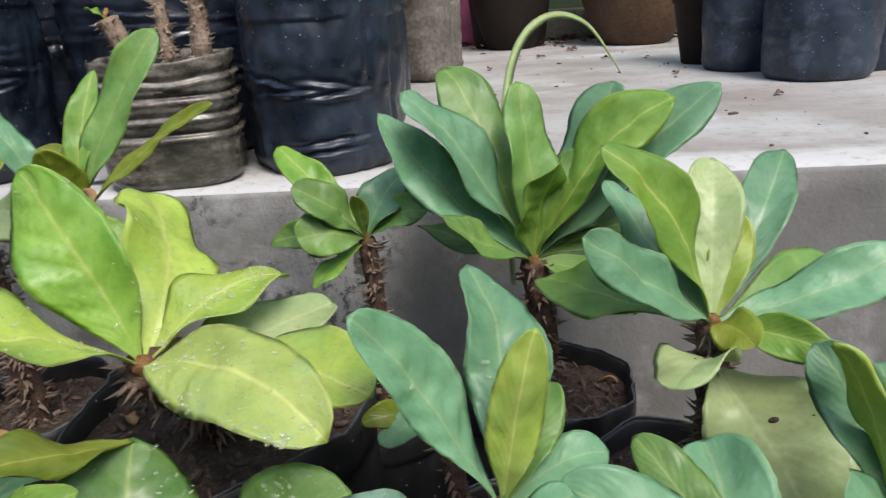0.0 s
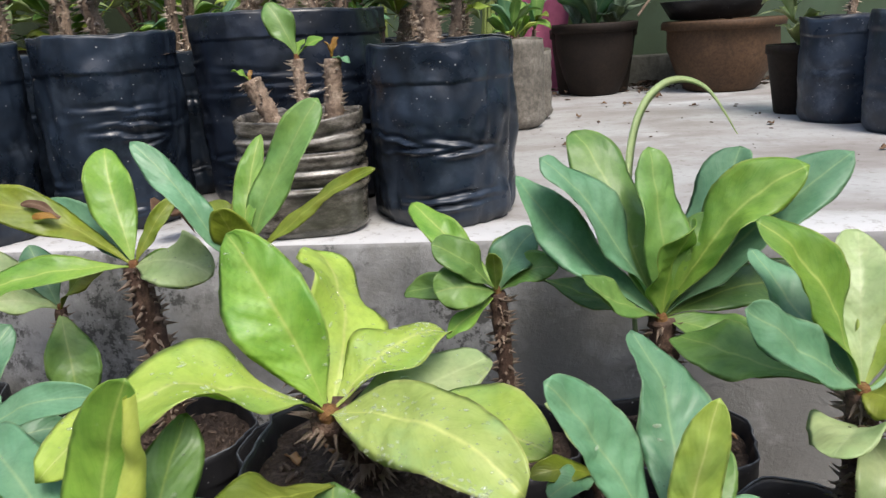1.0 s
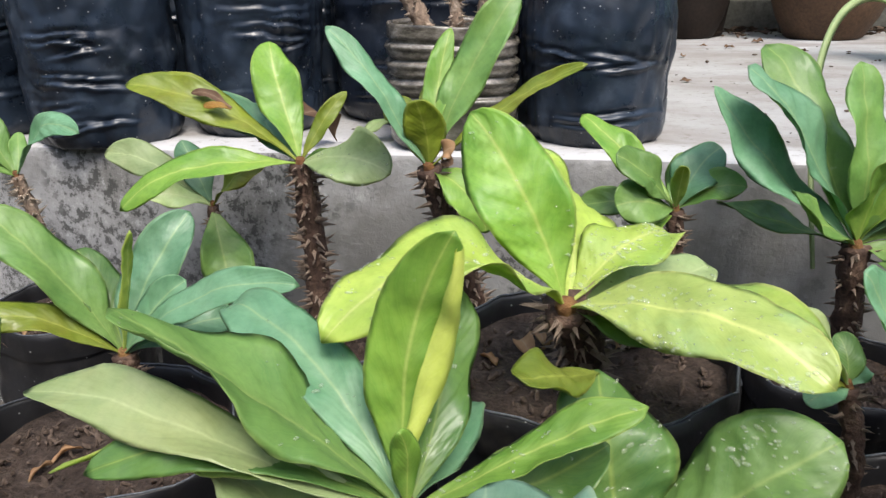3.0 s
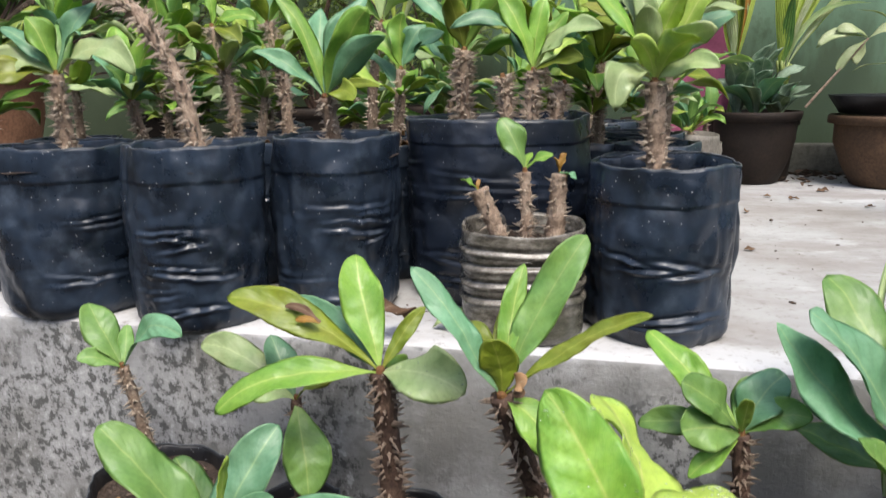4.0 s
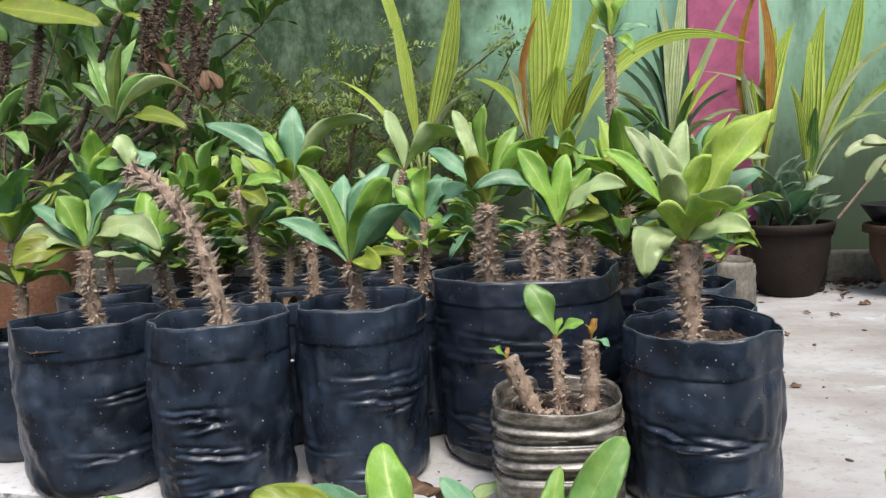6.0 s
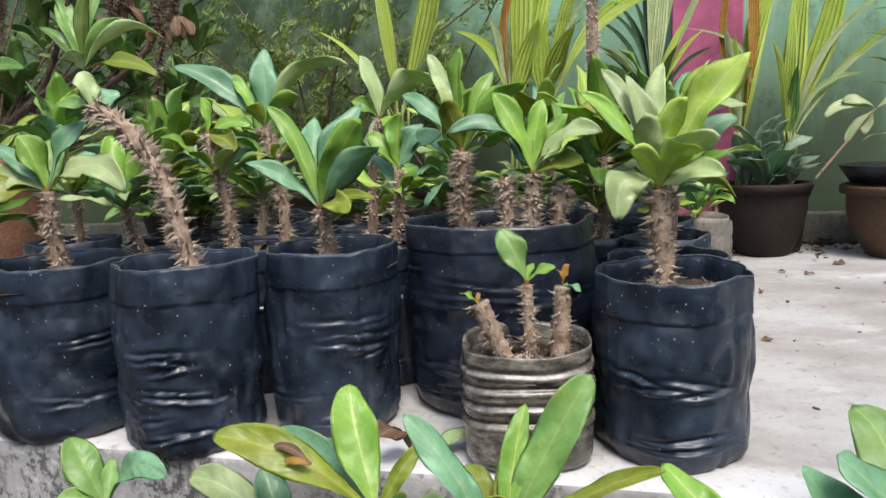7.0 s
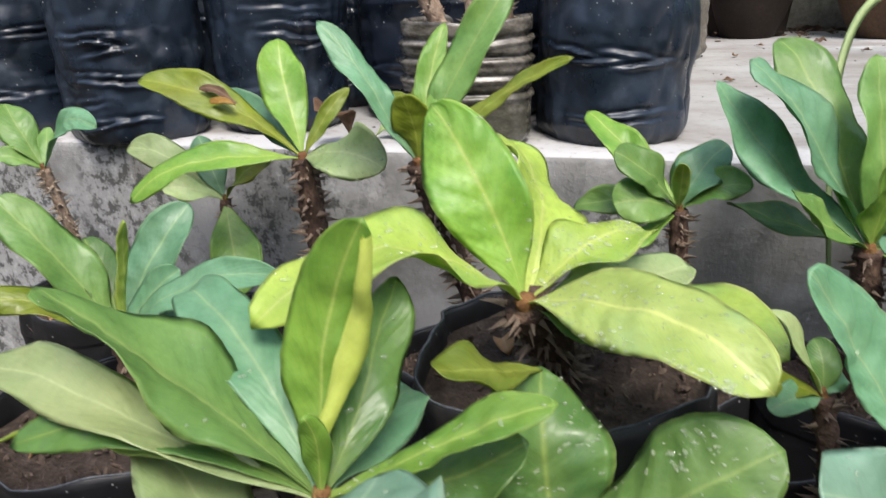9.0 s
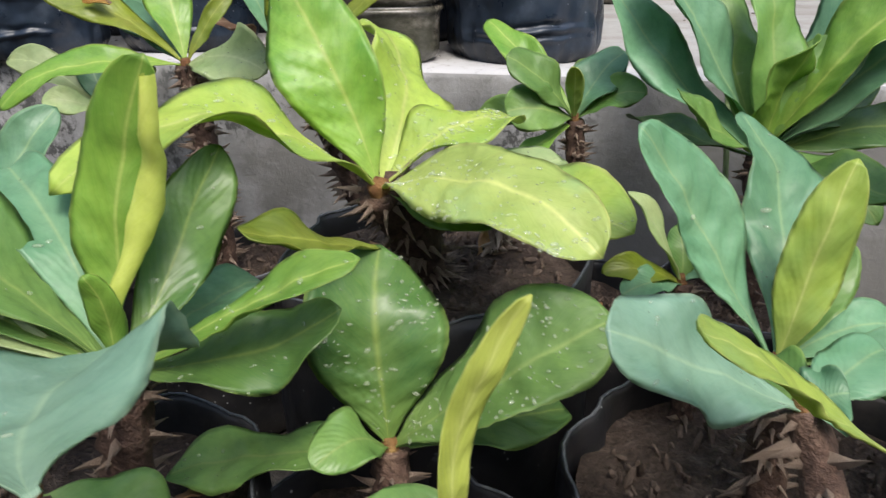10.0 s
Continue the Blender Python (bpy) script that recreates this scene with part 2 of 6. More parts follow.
def wall_paint():
    """Old green paint with pale bloom and dark damp runs, shaded in colour left and low."""
    m, n, l, b = material("green_wall_paint", 0.85, spec=0.08)
    ob = coords(n)
    a = noise_node(n, l, ob, 1.6, 6, 0.6)
    runs = noise_node(n, l, ob, 3.0, 6, 0.65, (1.6, 1.0, 0.35))
    f = noise_node(n, l, ob, 26, 5, 0.7)
    base = ramp(n, l, a, [(0.3, (0.17, 0.32, 0.20)), (0.55, (0.25, 0.44, 0.30)), (0.75, (0.32, 0.50, 0.37))])
    base = mix(n, l, ramp(n, l, runs, [(0.52, grey(0)), (0.72, grey(0.75))]), base, (0.045, 0.085, 0.04))
    base = mix(n, l, ramp(n, l, f, [(0.6, grey(0)), (0.8, grey(0.5))]), base, (0.30, 0.40, 0.32))
    spots = noise_node(n, l, ob, 8, 9, 0.75, (1.3, 1.0, 0.8))
    base = mix(n, l, ramp(n, l, spots, [(0.54, grey(0)), (0.66, grey(0.6))]), base, (0.085, 0.135, 0.075))
    base = mix(n, l, ramp(n, l, spots, [(0.30, grey(0.4)), (0.42, grey(0))]), base, (0.42, 0.52, 0.42))
    sep = n.new("ShaderNodeSeparateXYZ")
    l.new(ob, sep.inputs[0])
    # Plant shade over the left is put into the colour, with mossy stains
    mossy_shade = math_node(n, l, "ADD", sep.outputs[0], math_node(n, l, "ADD", math_node(n, l, "MULTIPLY", a, 1.6), 0.3))
    base = mix(n, l, ramp(n, l, mossy_shade, [(0.2, grey(0.92)), (0.55, grey(0))]), base, mix(n, l, ramp(n, l, spots, [(0.36, grey(0)), (0.56, grey(1))]), (0.105, 0.14, 0.085), (0.02, 0.032, 0.012)))
    # Shade behind the pots put into the colour low down, with rising damp
    damp = math_node(n, l, "ADD", math_node(n, l, "MULTIPLY", sep.outputs[2], 0.4), math_node(n, l, "MULTIPLY", runs, 0.35))
    base = mix(n, l, ramp(n, l, damp, [(0.44, grey(0.92)), (0.70, grey(0))]), base, (0.055, 0.07, 0.042))
    l.new(base, b.inputs["Base Color"])
    bump(n, l, b, f, 0.35, 0.004)
    return m


WALL = wall_paint()
PINK = speckled("pink_paint", [(0.3, (0.34, 0.085, 0.155)), (0.55, (0.40, 0.105, 0.185)), (0.8, (0.44, 0.15, 0.23))], 3, 14, 0.8, 0.002, 0.3)
PLAIN_WALL = speckled("old_plaster", [(0.3, (0.22, 0.23, 0.20)), (0.6, (0.34, 0.34, 0.30)), (0.8, (0.42, 0.41, 0.37))], 2, 40, 0.9, 0.004, 0.4)
PLINTH = speckled("damp_plinth", [(0.3, (0.06, 0.06, 0.048)), (0.6, (0.12, 0.118, 0.10)), (0.8, (0.20, 0.195, 0.17))], 6, 50, 0.9, 0.004, 0.5)
GROUND = speckled("damp_ground", [(0.3, (0.05, 0.045, 0.038)), (0.55, (0.10, 0.09, 0.078)), (0.8, (0.16, 0.145, 0.125))], 5, 60, 0.9, 0.01, 0.8)


def terrace_top():
    """Pale worn concrete: whitewash, tan bare patches, grey scuffs, a fresher white lip along the edge."""
    m, n, l, b = material("terrace_concrete", 0.8, spec=0.3)
    ob = coords(n)
    a = noise_node(n, l, ob, 3.2, 7, 0.6, (0.7, 1.1, 1.0))
    c = noise_node(n, l, ob, 7.5, 8, 0.7)
    f = noise_node(n, l, ob, 55, 6, 0.75)
    base = ramp(n, l, a, [(0.30, (0.20, 0.18, 0.16)), (0.44, (0.30, 0.282, 0.268)), (0.54, (0.372, 0.368, 0.362)), (0.8, (0.46, 0.46, 0.462))])
    base = mix(n, l, ramp(n, l, c, [(0.52, grey(0)), (0.72, grey(0.55))]), base, (0.225, 0.21, 0.198))
    sep = n.new("ShaderNodeSeparateXYZ")
    l.new(ob, sep.inputs[0])
    lip = math_node(n, l, "ADD", sep.outputs[1], math_node(n, l, "MULTIPLY", math_node(n, l, "SUBTRACT", c, 0.5), 0.12))
    base = mix(n, l, ramp(n, l, lip, [(0.0, grey(0.85)), (0.055, grey(0.8)), (0.09, grey(0))]), base, (0.52, 0.52, 0.52))
    base = mix(n, l, ramp(n, l, f, [(0.32, grey(0.75)), (0.45, grey(0))]), base, (0.19, 0.165, 0.14))
    streak = noise_node(n, l, ob, 4.0, 8, 0.7, (0.75, 1.3, 1.0))
    base = mix(n, l, ramp(n, l, streak, [(0.56, grey(0)), (0.66, grey(0.4))]), base, (0.25, 0.23, 0.21))
    base = mix(n, l, ramp(n, l, streak, [(0.34, grey(0.55)), (0.42, grey(0))]), base, (0.56, 0.56, 0.56))
    l.new(base, b.inputs["Base Color"])
    bump(n, l, b, math_node(n, l, "ADD", math_node(n, l, "MULTIPLY", c, 0.5), f), 0.35, 0.003)
    return m


def terrace_face():
    """Grey plaster with flaking white limewash and dark mould."""
    m, n, l, b = material("flaking_plaster", 0.85, spec=0.25)
    ob = coords(n)
    a = noise_node(n, l, ob, 4.5, 4, 0.55)
    sep = n.new("ShaderNodeSeparateXYZ")
    l.new(ob, sep.inputs[0])
    patch = math_node(n, l, "SUBTRACT", noise_node(n, l, ob, 5.5, 5, 0.6), math_node(n, l, "MULTIPLY", sep.outputs[0], 0.16))
    flake = noise_node(n, l, ob, 58, 9, 0.74, (1.0, 1.0, 0.85))
    f = noise_node(n, l, ob, 120, 5, 0.7)
    base = ramp(n, l, a, [(0.3, (0.155, 0.152, 0.143)), (0.52, (0.225, 0.222, 0.213)), (0.72, (0.33, 0.33, 0.325))])
    pale = math_node(n, l, "SUBTRACT", noise_node(n, l, ob, 6.5, 5, 0.6), math_node(n, l, "MULTIPLY", sep.outputs[0], 0.10))
    base = mix(n, l, ramp(n, l, pale, [(0.50, grey(0)), (0.62, grey(0.7))]), base, (0.40, 0.40, 0.40))
    cluster = ramp(n, l, patch, [(0.55, grey(0)), (0.62, grey(1))])
    mould = mix(n, l, 1.0, ramp(n, l, flake, [(0.45, grey(0.85)), (0.50, grey(0))]), cluster, "MULTIPLY")
    base = mix(n, l, mould, base, (0.06, 0.062, 0.058))
    wash = mix(n, l, 1.0, ramp(n, l, flake, [(0.56, grey(0)), (0.62, grey(0.6))]), cluster, "MULTIPLY")
    base = mix(n, l, wash, base, (0.56, 0.56, 0.56))
    l.new(base, b.inputs["Base Color"])
    bump(n, l, b, math_node(n, l, "ADD", math_node(n, l, "MULTIPLY", flake, 0.8), f), 0.5, 0.003)
    return m


TOP, FACE = terrace_top(), terrace_face()


def bottle_material():
    m, n, l, b = material("dirty_clear_plastic", 0.24, spec=0.6)
    ob = coords(n)
    a = noise_node(n, l, ob, 34, 8, 0.75, (1.0, 1.0, 2.2))
    sep = n.new("ShaderNodeSeparateXYZ")
    l.new(ob, sep.inputs[0])
    base = ramp(n, l, a, [(0.34, (0.03, 0.026, 0.02)), (0.46, (0.11, 0.098, 0.08)), (0.56, (0.21, 0.19, 0.16)), (0.68, (0.40, 0.375, 0.335))])
    algae = ramp(n, l, noise_node(n, l, ob, 9, 5), [(0.5, grey(0)), (0.62, grey(0.75))])
    base = mix(n, l, algae, base, (0.055, 0.058, 0.04))
    l.new(base, b.inputs["Base Color"])
    b.inputs["Transmission Weight"].default_value = 0.08
    bump(n, l, b, a, 0.3, 0.002)
    return m


BOTTLE = bottle_material()
WATER, _n, _l, _b = material("water", 0.02, spec=0.5)
_b.inputs["Base Color"].default_value = (0.62, 0.68, 0.50, 1)
_b.inputs["Specular IOR Level"].default_value = 1.0
_b.inputs["Alpha"].default_value = 0.2

BLEMISH = speckled("leaf_blemish", [(0.3, (0.03, 0.022, 0.012)), (0.6, (0.07, 0.05, 0.025)), (0.8, (0.16, 0.11, 0.05))], 200, 500, 0.8, 0.001, 0.3)


# ---- mesh helpers ----
def mesh_of(name, verts, faces, uvs=None, smooth=True):
    me = bpy.data.meshes.new(name)
    me.from_pydata([tuple(v) for v in verts], [], faces)
    if uvs is not None:
        layer = me.uv_layers.new(name="UVMap")
        for loop in me.loops:
            layer.data[loop.index].uv = uvs[loop.vertex_index]
    if smooth:
        me.polygons.foreach_set("use_smooth", [True] * len(me.polygons))
    me.update()
    return me


def part(name, me, mat, parent=None, label="", kind=""):
    if not me.materials:
        me.materials.append(mat)
    ob = new(name, me)
    if parent:
        ob.parent = parent
    return tagged(ob, label=label, kind=kind)


def thing(name, place, label, category, group=""):
    ob = new(name)
    ob.empty_display_size = 0.02
    ob.location = place
    return tagged(ob, label=label, category=category, group=group)


def lathe(name, profile, around=40, wobble=None, close_bottom=True):
    """A turned form: profile of (radius, height); wobble(angle, row) -> change of radius and height."""
    verts, faces = [], []
    for j, (r, z) in enumerate(profile):
        for i in range(around):
            a = 2 * math.pi * i / around
            dr, dz = wobble(a, j, r, z) if wobble else (0, 0)
            verts.append(((r + dr) * math.cos(a), (r + dr) * math.sin(a), z + dz))
    for j in range(len(profile) - 1):
        for i in range(around):
            k = (i + 1) % around
            faces.append((j * around + i, j * around + k, (j + 1) * around + k, (j + 1) * around + i))
    if close_bottom:
        faces.append(tuple(reversed(range(around))))
    return mesh_of(name, verts, faces)


def box(name, lo, hi, bevel=0.0):
    bm = bmesh.new()
    bmesh.ops.create_cube(bm, size=1)
    for v in bm.verts:
        v.co = Vector([lo[k] + (hi[k] - lo[k]) * (v.co[k] + 0.5) for k in range(3)])
    if bevel:
        bmesh.ops.bevel(bm, geom=bm.edges[:], offset=bevel, segments=3, affect="EDGES", profile=0.6)
    me = bpy.data.meshes.new(name)
    bm.to_mesh(me)
    bm.free()
    return me


# ---- leaves, stems, pots ----
def leaf_frame(az, el):
    a, e = radians(az), radians(el)
    out = Vector((math.cos(a), math.sin(a), 0))
    along = out * math.cos(e) + Vector((0, 0, 1)) * math.sin(e)
    face = Vector((0, 0, 1)) * math.cos(e) - out * math.sin(e)
    return along, face


def leaf_mesh(origin, az, el, length, width, sag, twist, rng, rows=16, cols=8, fold=0.22, point=0.58, wave=0.15, pleats=0, bend=None, tip=0.0, ripple=1.0):
    """A leaf blade with a top and an under side, joined at the margin; widest past its middle, rounded tip, wavy margin."""
    along, face = leaf_frame(az, el)
    side0 = along.cross(face)
    stray = rng.uniform(-0.05, 0.05)
    bend = stray if bend is None else bend
    ph, fr = rng.uniform(0, 6), rng.uniform(7, 12)
    skew = rng.uniform(0.9, 1.1)
    point = point + rng.uniform(-0.05, 0.05)
    blunt = 1.25 if pleats else rng.uniform(1.8, 2.5) - 0.7 * tip
    tear = rng.uniform(0.2, 1.0)
    sharp = rng.uniform(0.5, 0.85) if pleats else rng.uniform(0.48, 0.62) + 0.4 * tip
    curl, ess = rng.uniform(0.0, 0.35) * (0.4 if pleats else 1), rng.uniform(-0.012, 0.012)
    crisp = min(1.0, length / 0.11)
    line = []
    for j in range(rows + 1):
        s = j / rows
        line.append(Vector(origin) + along * (length * s) + face * (sag * length * 4 * s * (1 - s) * (1 + 0.5 * (s - 0.5))) + side0 * (length * (bend * 4 * s * (1 - s) + ess * math.sin(6.3 * s))) - face * (curl * length * max(0.0, s - 0.72) ** 2))
    verts, uvs, faces = [], [], []
    under = {}
    grid = []
    for j in range(rows + 1):
        s = j / rows
        t = (line[min(j + 1, rows)] - line[max(j - 1, 0)]).normalized()
        nrm = (face - t * face.dot(t)).normalized()
        turn = Matrix.Rotation(radians(twist * min(1.0, 0.3 + s)), 3, t)
        nrm = turn @ nrm
        side = t.cross(nrm)
        if s < point:
            f = math.sin(math.pi / 2 * s / point) ** 1.25
        else:
            f = max(0.0, 1 - ((s - point) / (1 - point)) ** blunt) ** sharp
        hw = max(0.0018, width / 2 * f) if j < rows else 0.0004
        row = []
        for i in range(cols + 1):
            v = 2 * i / cols - 1
            lift = abs(v) * hw * fold * (1 - 0.5 * s) + math.sin(s * fr + ph + (1.7 if v > 0 else 0)) * hw * wave * v * v * 2
            q3 = Vector((s * length * 1.0, v * hw, ph))
            lift += crisp * f * (0.0040 * noise.noise(q3 * 36) + 0.0015 * noise.noise(q3 * 105)) * (0.35 if pleats else 1)
            lift += ripple * crisp * crisp * 0.0010 * f * abs(v) * (1 - abs(v)) * 4 * math.sin(s * 46 - abs(v) * 7 + 3 * noise.noise(q3 * 30)) * (0.7 + 0.5 * noise.noise(q3 * 22))
            if pleats:
                lift += (1 if i % 2 else -1) * hw * 0.10
            rag = 1 + (0.05 * tear * noise.noise(Vector((s * 9, v * 2, ph + 5))) + 0.03 * noise.noise(Vector((s * 27, v * 2, ph)))) * abs(v)
            p = line[j] + side * (v * hw * rag * (skew if v > 0 else 1 / skew)) + nrm * lift
            row.append(len(verts))
            verts.append(p)
            uvs.append((s, i / cols))
            if 0 < i < cols and 0 < j < rows:
                under[(j, i)] = p - nrm * 0.0011
        grid.append(row)
    low = {}
    for key, p in under.items():
        low[key] = len(verts)
        verts.append(p)
        uvs.append((key[0] / rows, key[1] / cols))
    for j in range(rows):
        for i in range(cols):
            faces.append((grid[j][i], grid[j][i + 1], grid[j + 1][i + 1], grid[j + 1][i]))
            q = [low.get((a, b), grid[a][b]) for a, b in ((j, i), (j + 1, i), (j + 1, i + 1), (j, i + 1))]
            faces.append(tuple(q))
    return mesh_of("leaf", verts, faces, uvs, not pleats), grid, verts


def droplets(grid, verts, rng, count, parent, mat=None, grow=1.0, name="rain_film", label="clear beads of rainwater"):
    """Beads of water lying on a leaf."""
    bm = bmesh.new()
    rows, cols = len(grid) - 1, len(grid[0]) - 1
    spots = [(rng.randint(4, rows - 3), rng.randint(1, cols - 1)) for _ in range(5)]
    for _ in range(int(count * 1.5)):
        j, i = rng.randint(3, rows - 2), rng.randint(1, cols - 1)
        if grow == 1.0 and rng.random() < 0.5:
            j0, i0 = rng.choice(spots)
            j, i = min(rows - 2, max(3, j0 + rng.randint(-3, 3))), min(cols - 1, max(1, i0 + rng.randint(-1, 1)))
        a, b, c = verts[grid[j][i]], verts[grid[j][i + 1]], verts[grid[j + 1][i]]
        u, w = rng.random(), rng.random()
        p = a + (b - a) * u + (c - a) * w
        nrm = (b - a).cross(c - a).normalized()
        r = rng.choice((0.0004, 0.0005, 0.0005, 0.0006, 0.0008, 0.0012)) * rng.uniform(0.7, 1.15) * grow
        q = nrm.to_track_quat("Z", "Y").to_matrix().to_4x4()
        m = Matrix.Translation(p + nrm * r * 0.25) @ q @ Matrix.Rotation(rng.uniform(-0.5, 0.5), 4, "Z") @ Matrix.Diagonal((r * rng.uniform(1, 2.6), r, r * 0.6, 1))
        bmesh.ops.create_icosphere(bm, subdivisions=1 if r < 0.0012 else 2, radius=1, matrix=m)
    me = bpy.data.meshes.new(name)
    bm.to_mesh(me)
    bm.free()
    me.polygons.foreach_set("use_smooth", [True] * len(me.polygons))
    part(name, me, mat or WATER, parent, label, "stuff")


def smooth_line(points, steps):
    """Points along a soft curve through the given ones."""
    pts = [Vector(p) for p in points]
    if len(pts) == 2:
        pts = [pts[0], (pts[0] + pts[1]) / 2, pts[1]]
    out = []
    for k in range(len(pts) - 1):
        p0, p1, p2, p3 = pts[max(k - 1, 0)], pts[k], pts[k + 1], pts[min(k + 2, len(pts) - 1)]
        n = max(3, steps // (len(pts) - 1))
        for i in range(n):
            t = i / n
            out.append(0.5 * (2 * p1 + (p2 - p0) * t + (2 * p0 - 5 * p1 + 4 * p2 - p3) * t * t + (3 * p1 - p0 - 3 * p2 + p3) * t ** 3))
    return out + [pts[-1]]


def tube(name, points, r0, r1, rng, steps=16, sides=9, rough=0.12):
    line = smooth_line(points, steps)
    verts, faces = [], []
    n = len(line)
    for j, p in enumerate(line):
        t = (line[min(j + 1, n - 1)] - line[max(j - 1, 0)]).normalized()
        x = t.orthogonal().normalized()
        if j:
            x = (last - t * last.dot(t)).normalized()
        last = x
        y = t.cross(x)
        r = r0 + (r1 - r0) * j / (n - 1)
        for i in range(sides):
            a = 2 * math.pi * i / sides
            rr = r * (1 + rng.uniform(-rough, rough))
            verts.append(p + x * math.cos(a) * rr + y * math.sin(a) * rr)
    for j in range(n - 1):
        for i in range(sides):
            k = (i + 1) % sides
            faces.append((j * sides + i, j * sides + k, (j + 1) * sides + k, (j + 1) * sides + i))
    faces.append(tuple(range((n - 1) * sides, n * sides)))
    faces.append(tuple(reversed(range(sides))))
    return mesh_of(name, verts, faces), line


def spine_mesh(line, r0, r1, rng, count, size):
    """Horny thorns round a stem, each a bent cone."""
    verts, faces = [], []
    n = len(line)
    for _ in range(count):
        f = rng.uniform(0.02, 0.98) * (n - 1)
        j = int(f)
        p = line[j].lerp(line[j + 1], f - j)
        t = (line[j + 1] - line[j]).normalized()
        x = t.orthogonal().normalized()
        a = rng.uniform(0, 2 * math.pi)
        d = (Matrix.Rotation(a, 3, t) @ x + t * rng.uniform(-0.25, 0.35)).normalized()
        r = r0 + (r1 - r0) * f / (n - 1)
        ln = size * rng.uniform(0.55, 1.3)
        w = ln * 0.14
        base = p + d * r * 0.85
        u = d.cross(t).normalized()
        k = len(verts)
        mid = base + d * ln * 0.5
        verts += [base + u * w, base + t * w * 1.3, base - u * w, base - t * w * 1.3]
        verts += [mid + u * w * 0.4, mid + t * w * 0.45, mid - u * w * 0.4, mid - t * w * 0.4]
        verts.append(base + d * ln + t * ln * rng.uniform(-0.12, 0.2))
        for q in range(4):
            e = (q + 1) % 4
            faces += [(k + q, k + e, k + 4 + e, k + 4 + q), (k + 4 + q, k + 4 + e, k + 8)]
    return mesh_of("thorn_coat", verts, faces, smooth=False)


def thorn_form(seed):
    """One bent horny thorn, one unit long."""
    rng = random.Random(seed)
    lean = rng.uniform(-0.8, 1.4)
    verts = [(1, 0, -0.05), (0, 1.3, -0.05), (-1, 0, -0.05), (0, -1.3, -0.05), (0.4, 0.45 + lean * 0.2, 0.5), (-0.4, 0.45 + lean * 0.2, 0.5), (-0.1, -0.45 + lean * 0.2, 0.5), (0, lean, 1)]
    faces = [(0, 1, 4), (1, 5, 4), (1, 2, 5), (2, 3, 6), (2, 6, 5), (3, 0, 6), (0, 4, 6), (4, 5, 7), (5, 6, 7), (6, 4, 7)]
    return mesh_of("thorn", verts, faces, smooth=False)


THORN_FORMS = {}


def thorns_on(stem, line, r0, r1, rng, count, size, mat):
    """Thorns round a stem, each an object of its own on one of a few shared forms."""
    n = len(line)
    for _ in range(count):
        key = (mat.name, rng.randrange(6))
        if key not in THORN_FORMS:
            THORN_FORMS[key] = thorn_form(key[1])
            THORN_FORMS[key].materials.append(mat)
        f = rng.uniform(0.02, 0.98) * (n - 1)
        j = int(f)
        p = line[j].lerp(line[j + 1], f - j)
        t = (line[j + 1] - line[j]).normalized()
        d = (Matrix.Rotation(rng.uniform(0, 2 * math.pi), 3, t) @ t.orthogonal().normalized() + t * rng.uniform(-0.25, 0.35)).normalized()
        u = d.cross(t).normalized()
        w = u.cross(d)
        ln = size * rng.uniform(0.5, 1.3)
        wide = ln * 0.17
        base = p + d * (r0 + (r1 - r0) * f / (n - 1)) * 0.88
        m = Matrix.Identity(4)
        for row in range(3):
            m[row][0], m[row][1], m[row][2], m[row][3] = u[row] * wide, w[row] * wide, d[row] * ln, base[row]
        ob = new("thorn", THORN_FORMS[key])
        ob.parent = stem
        ob.matrix_basis = m


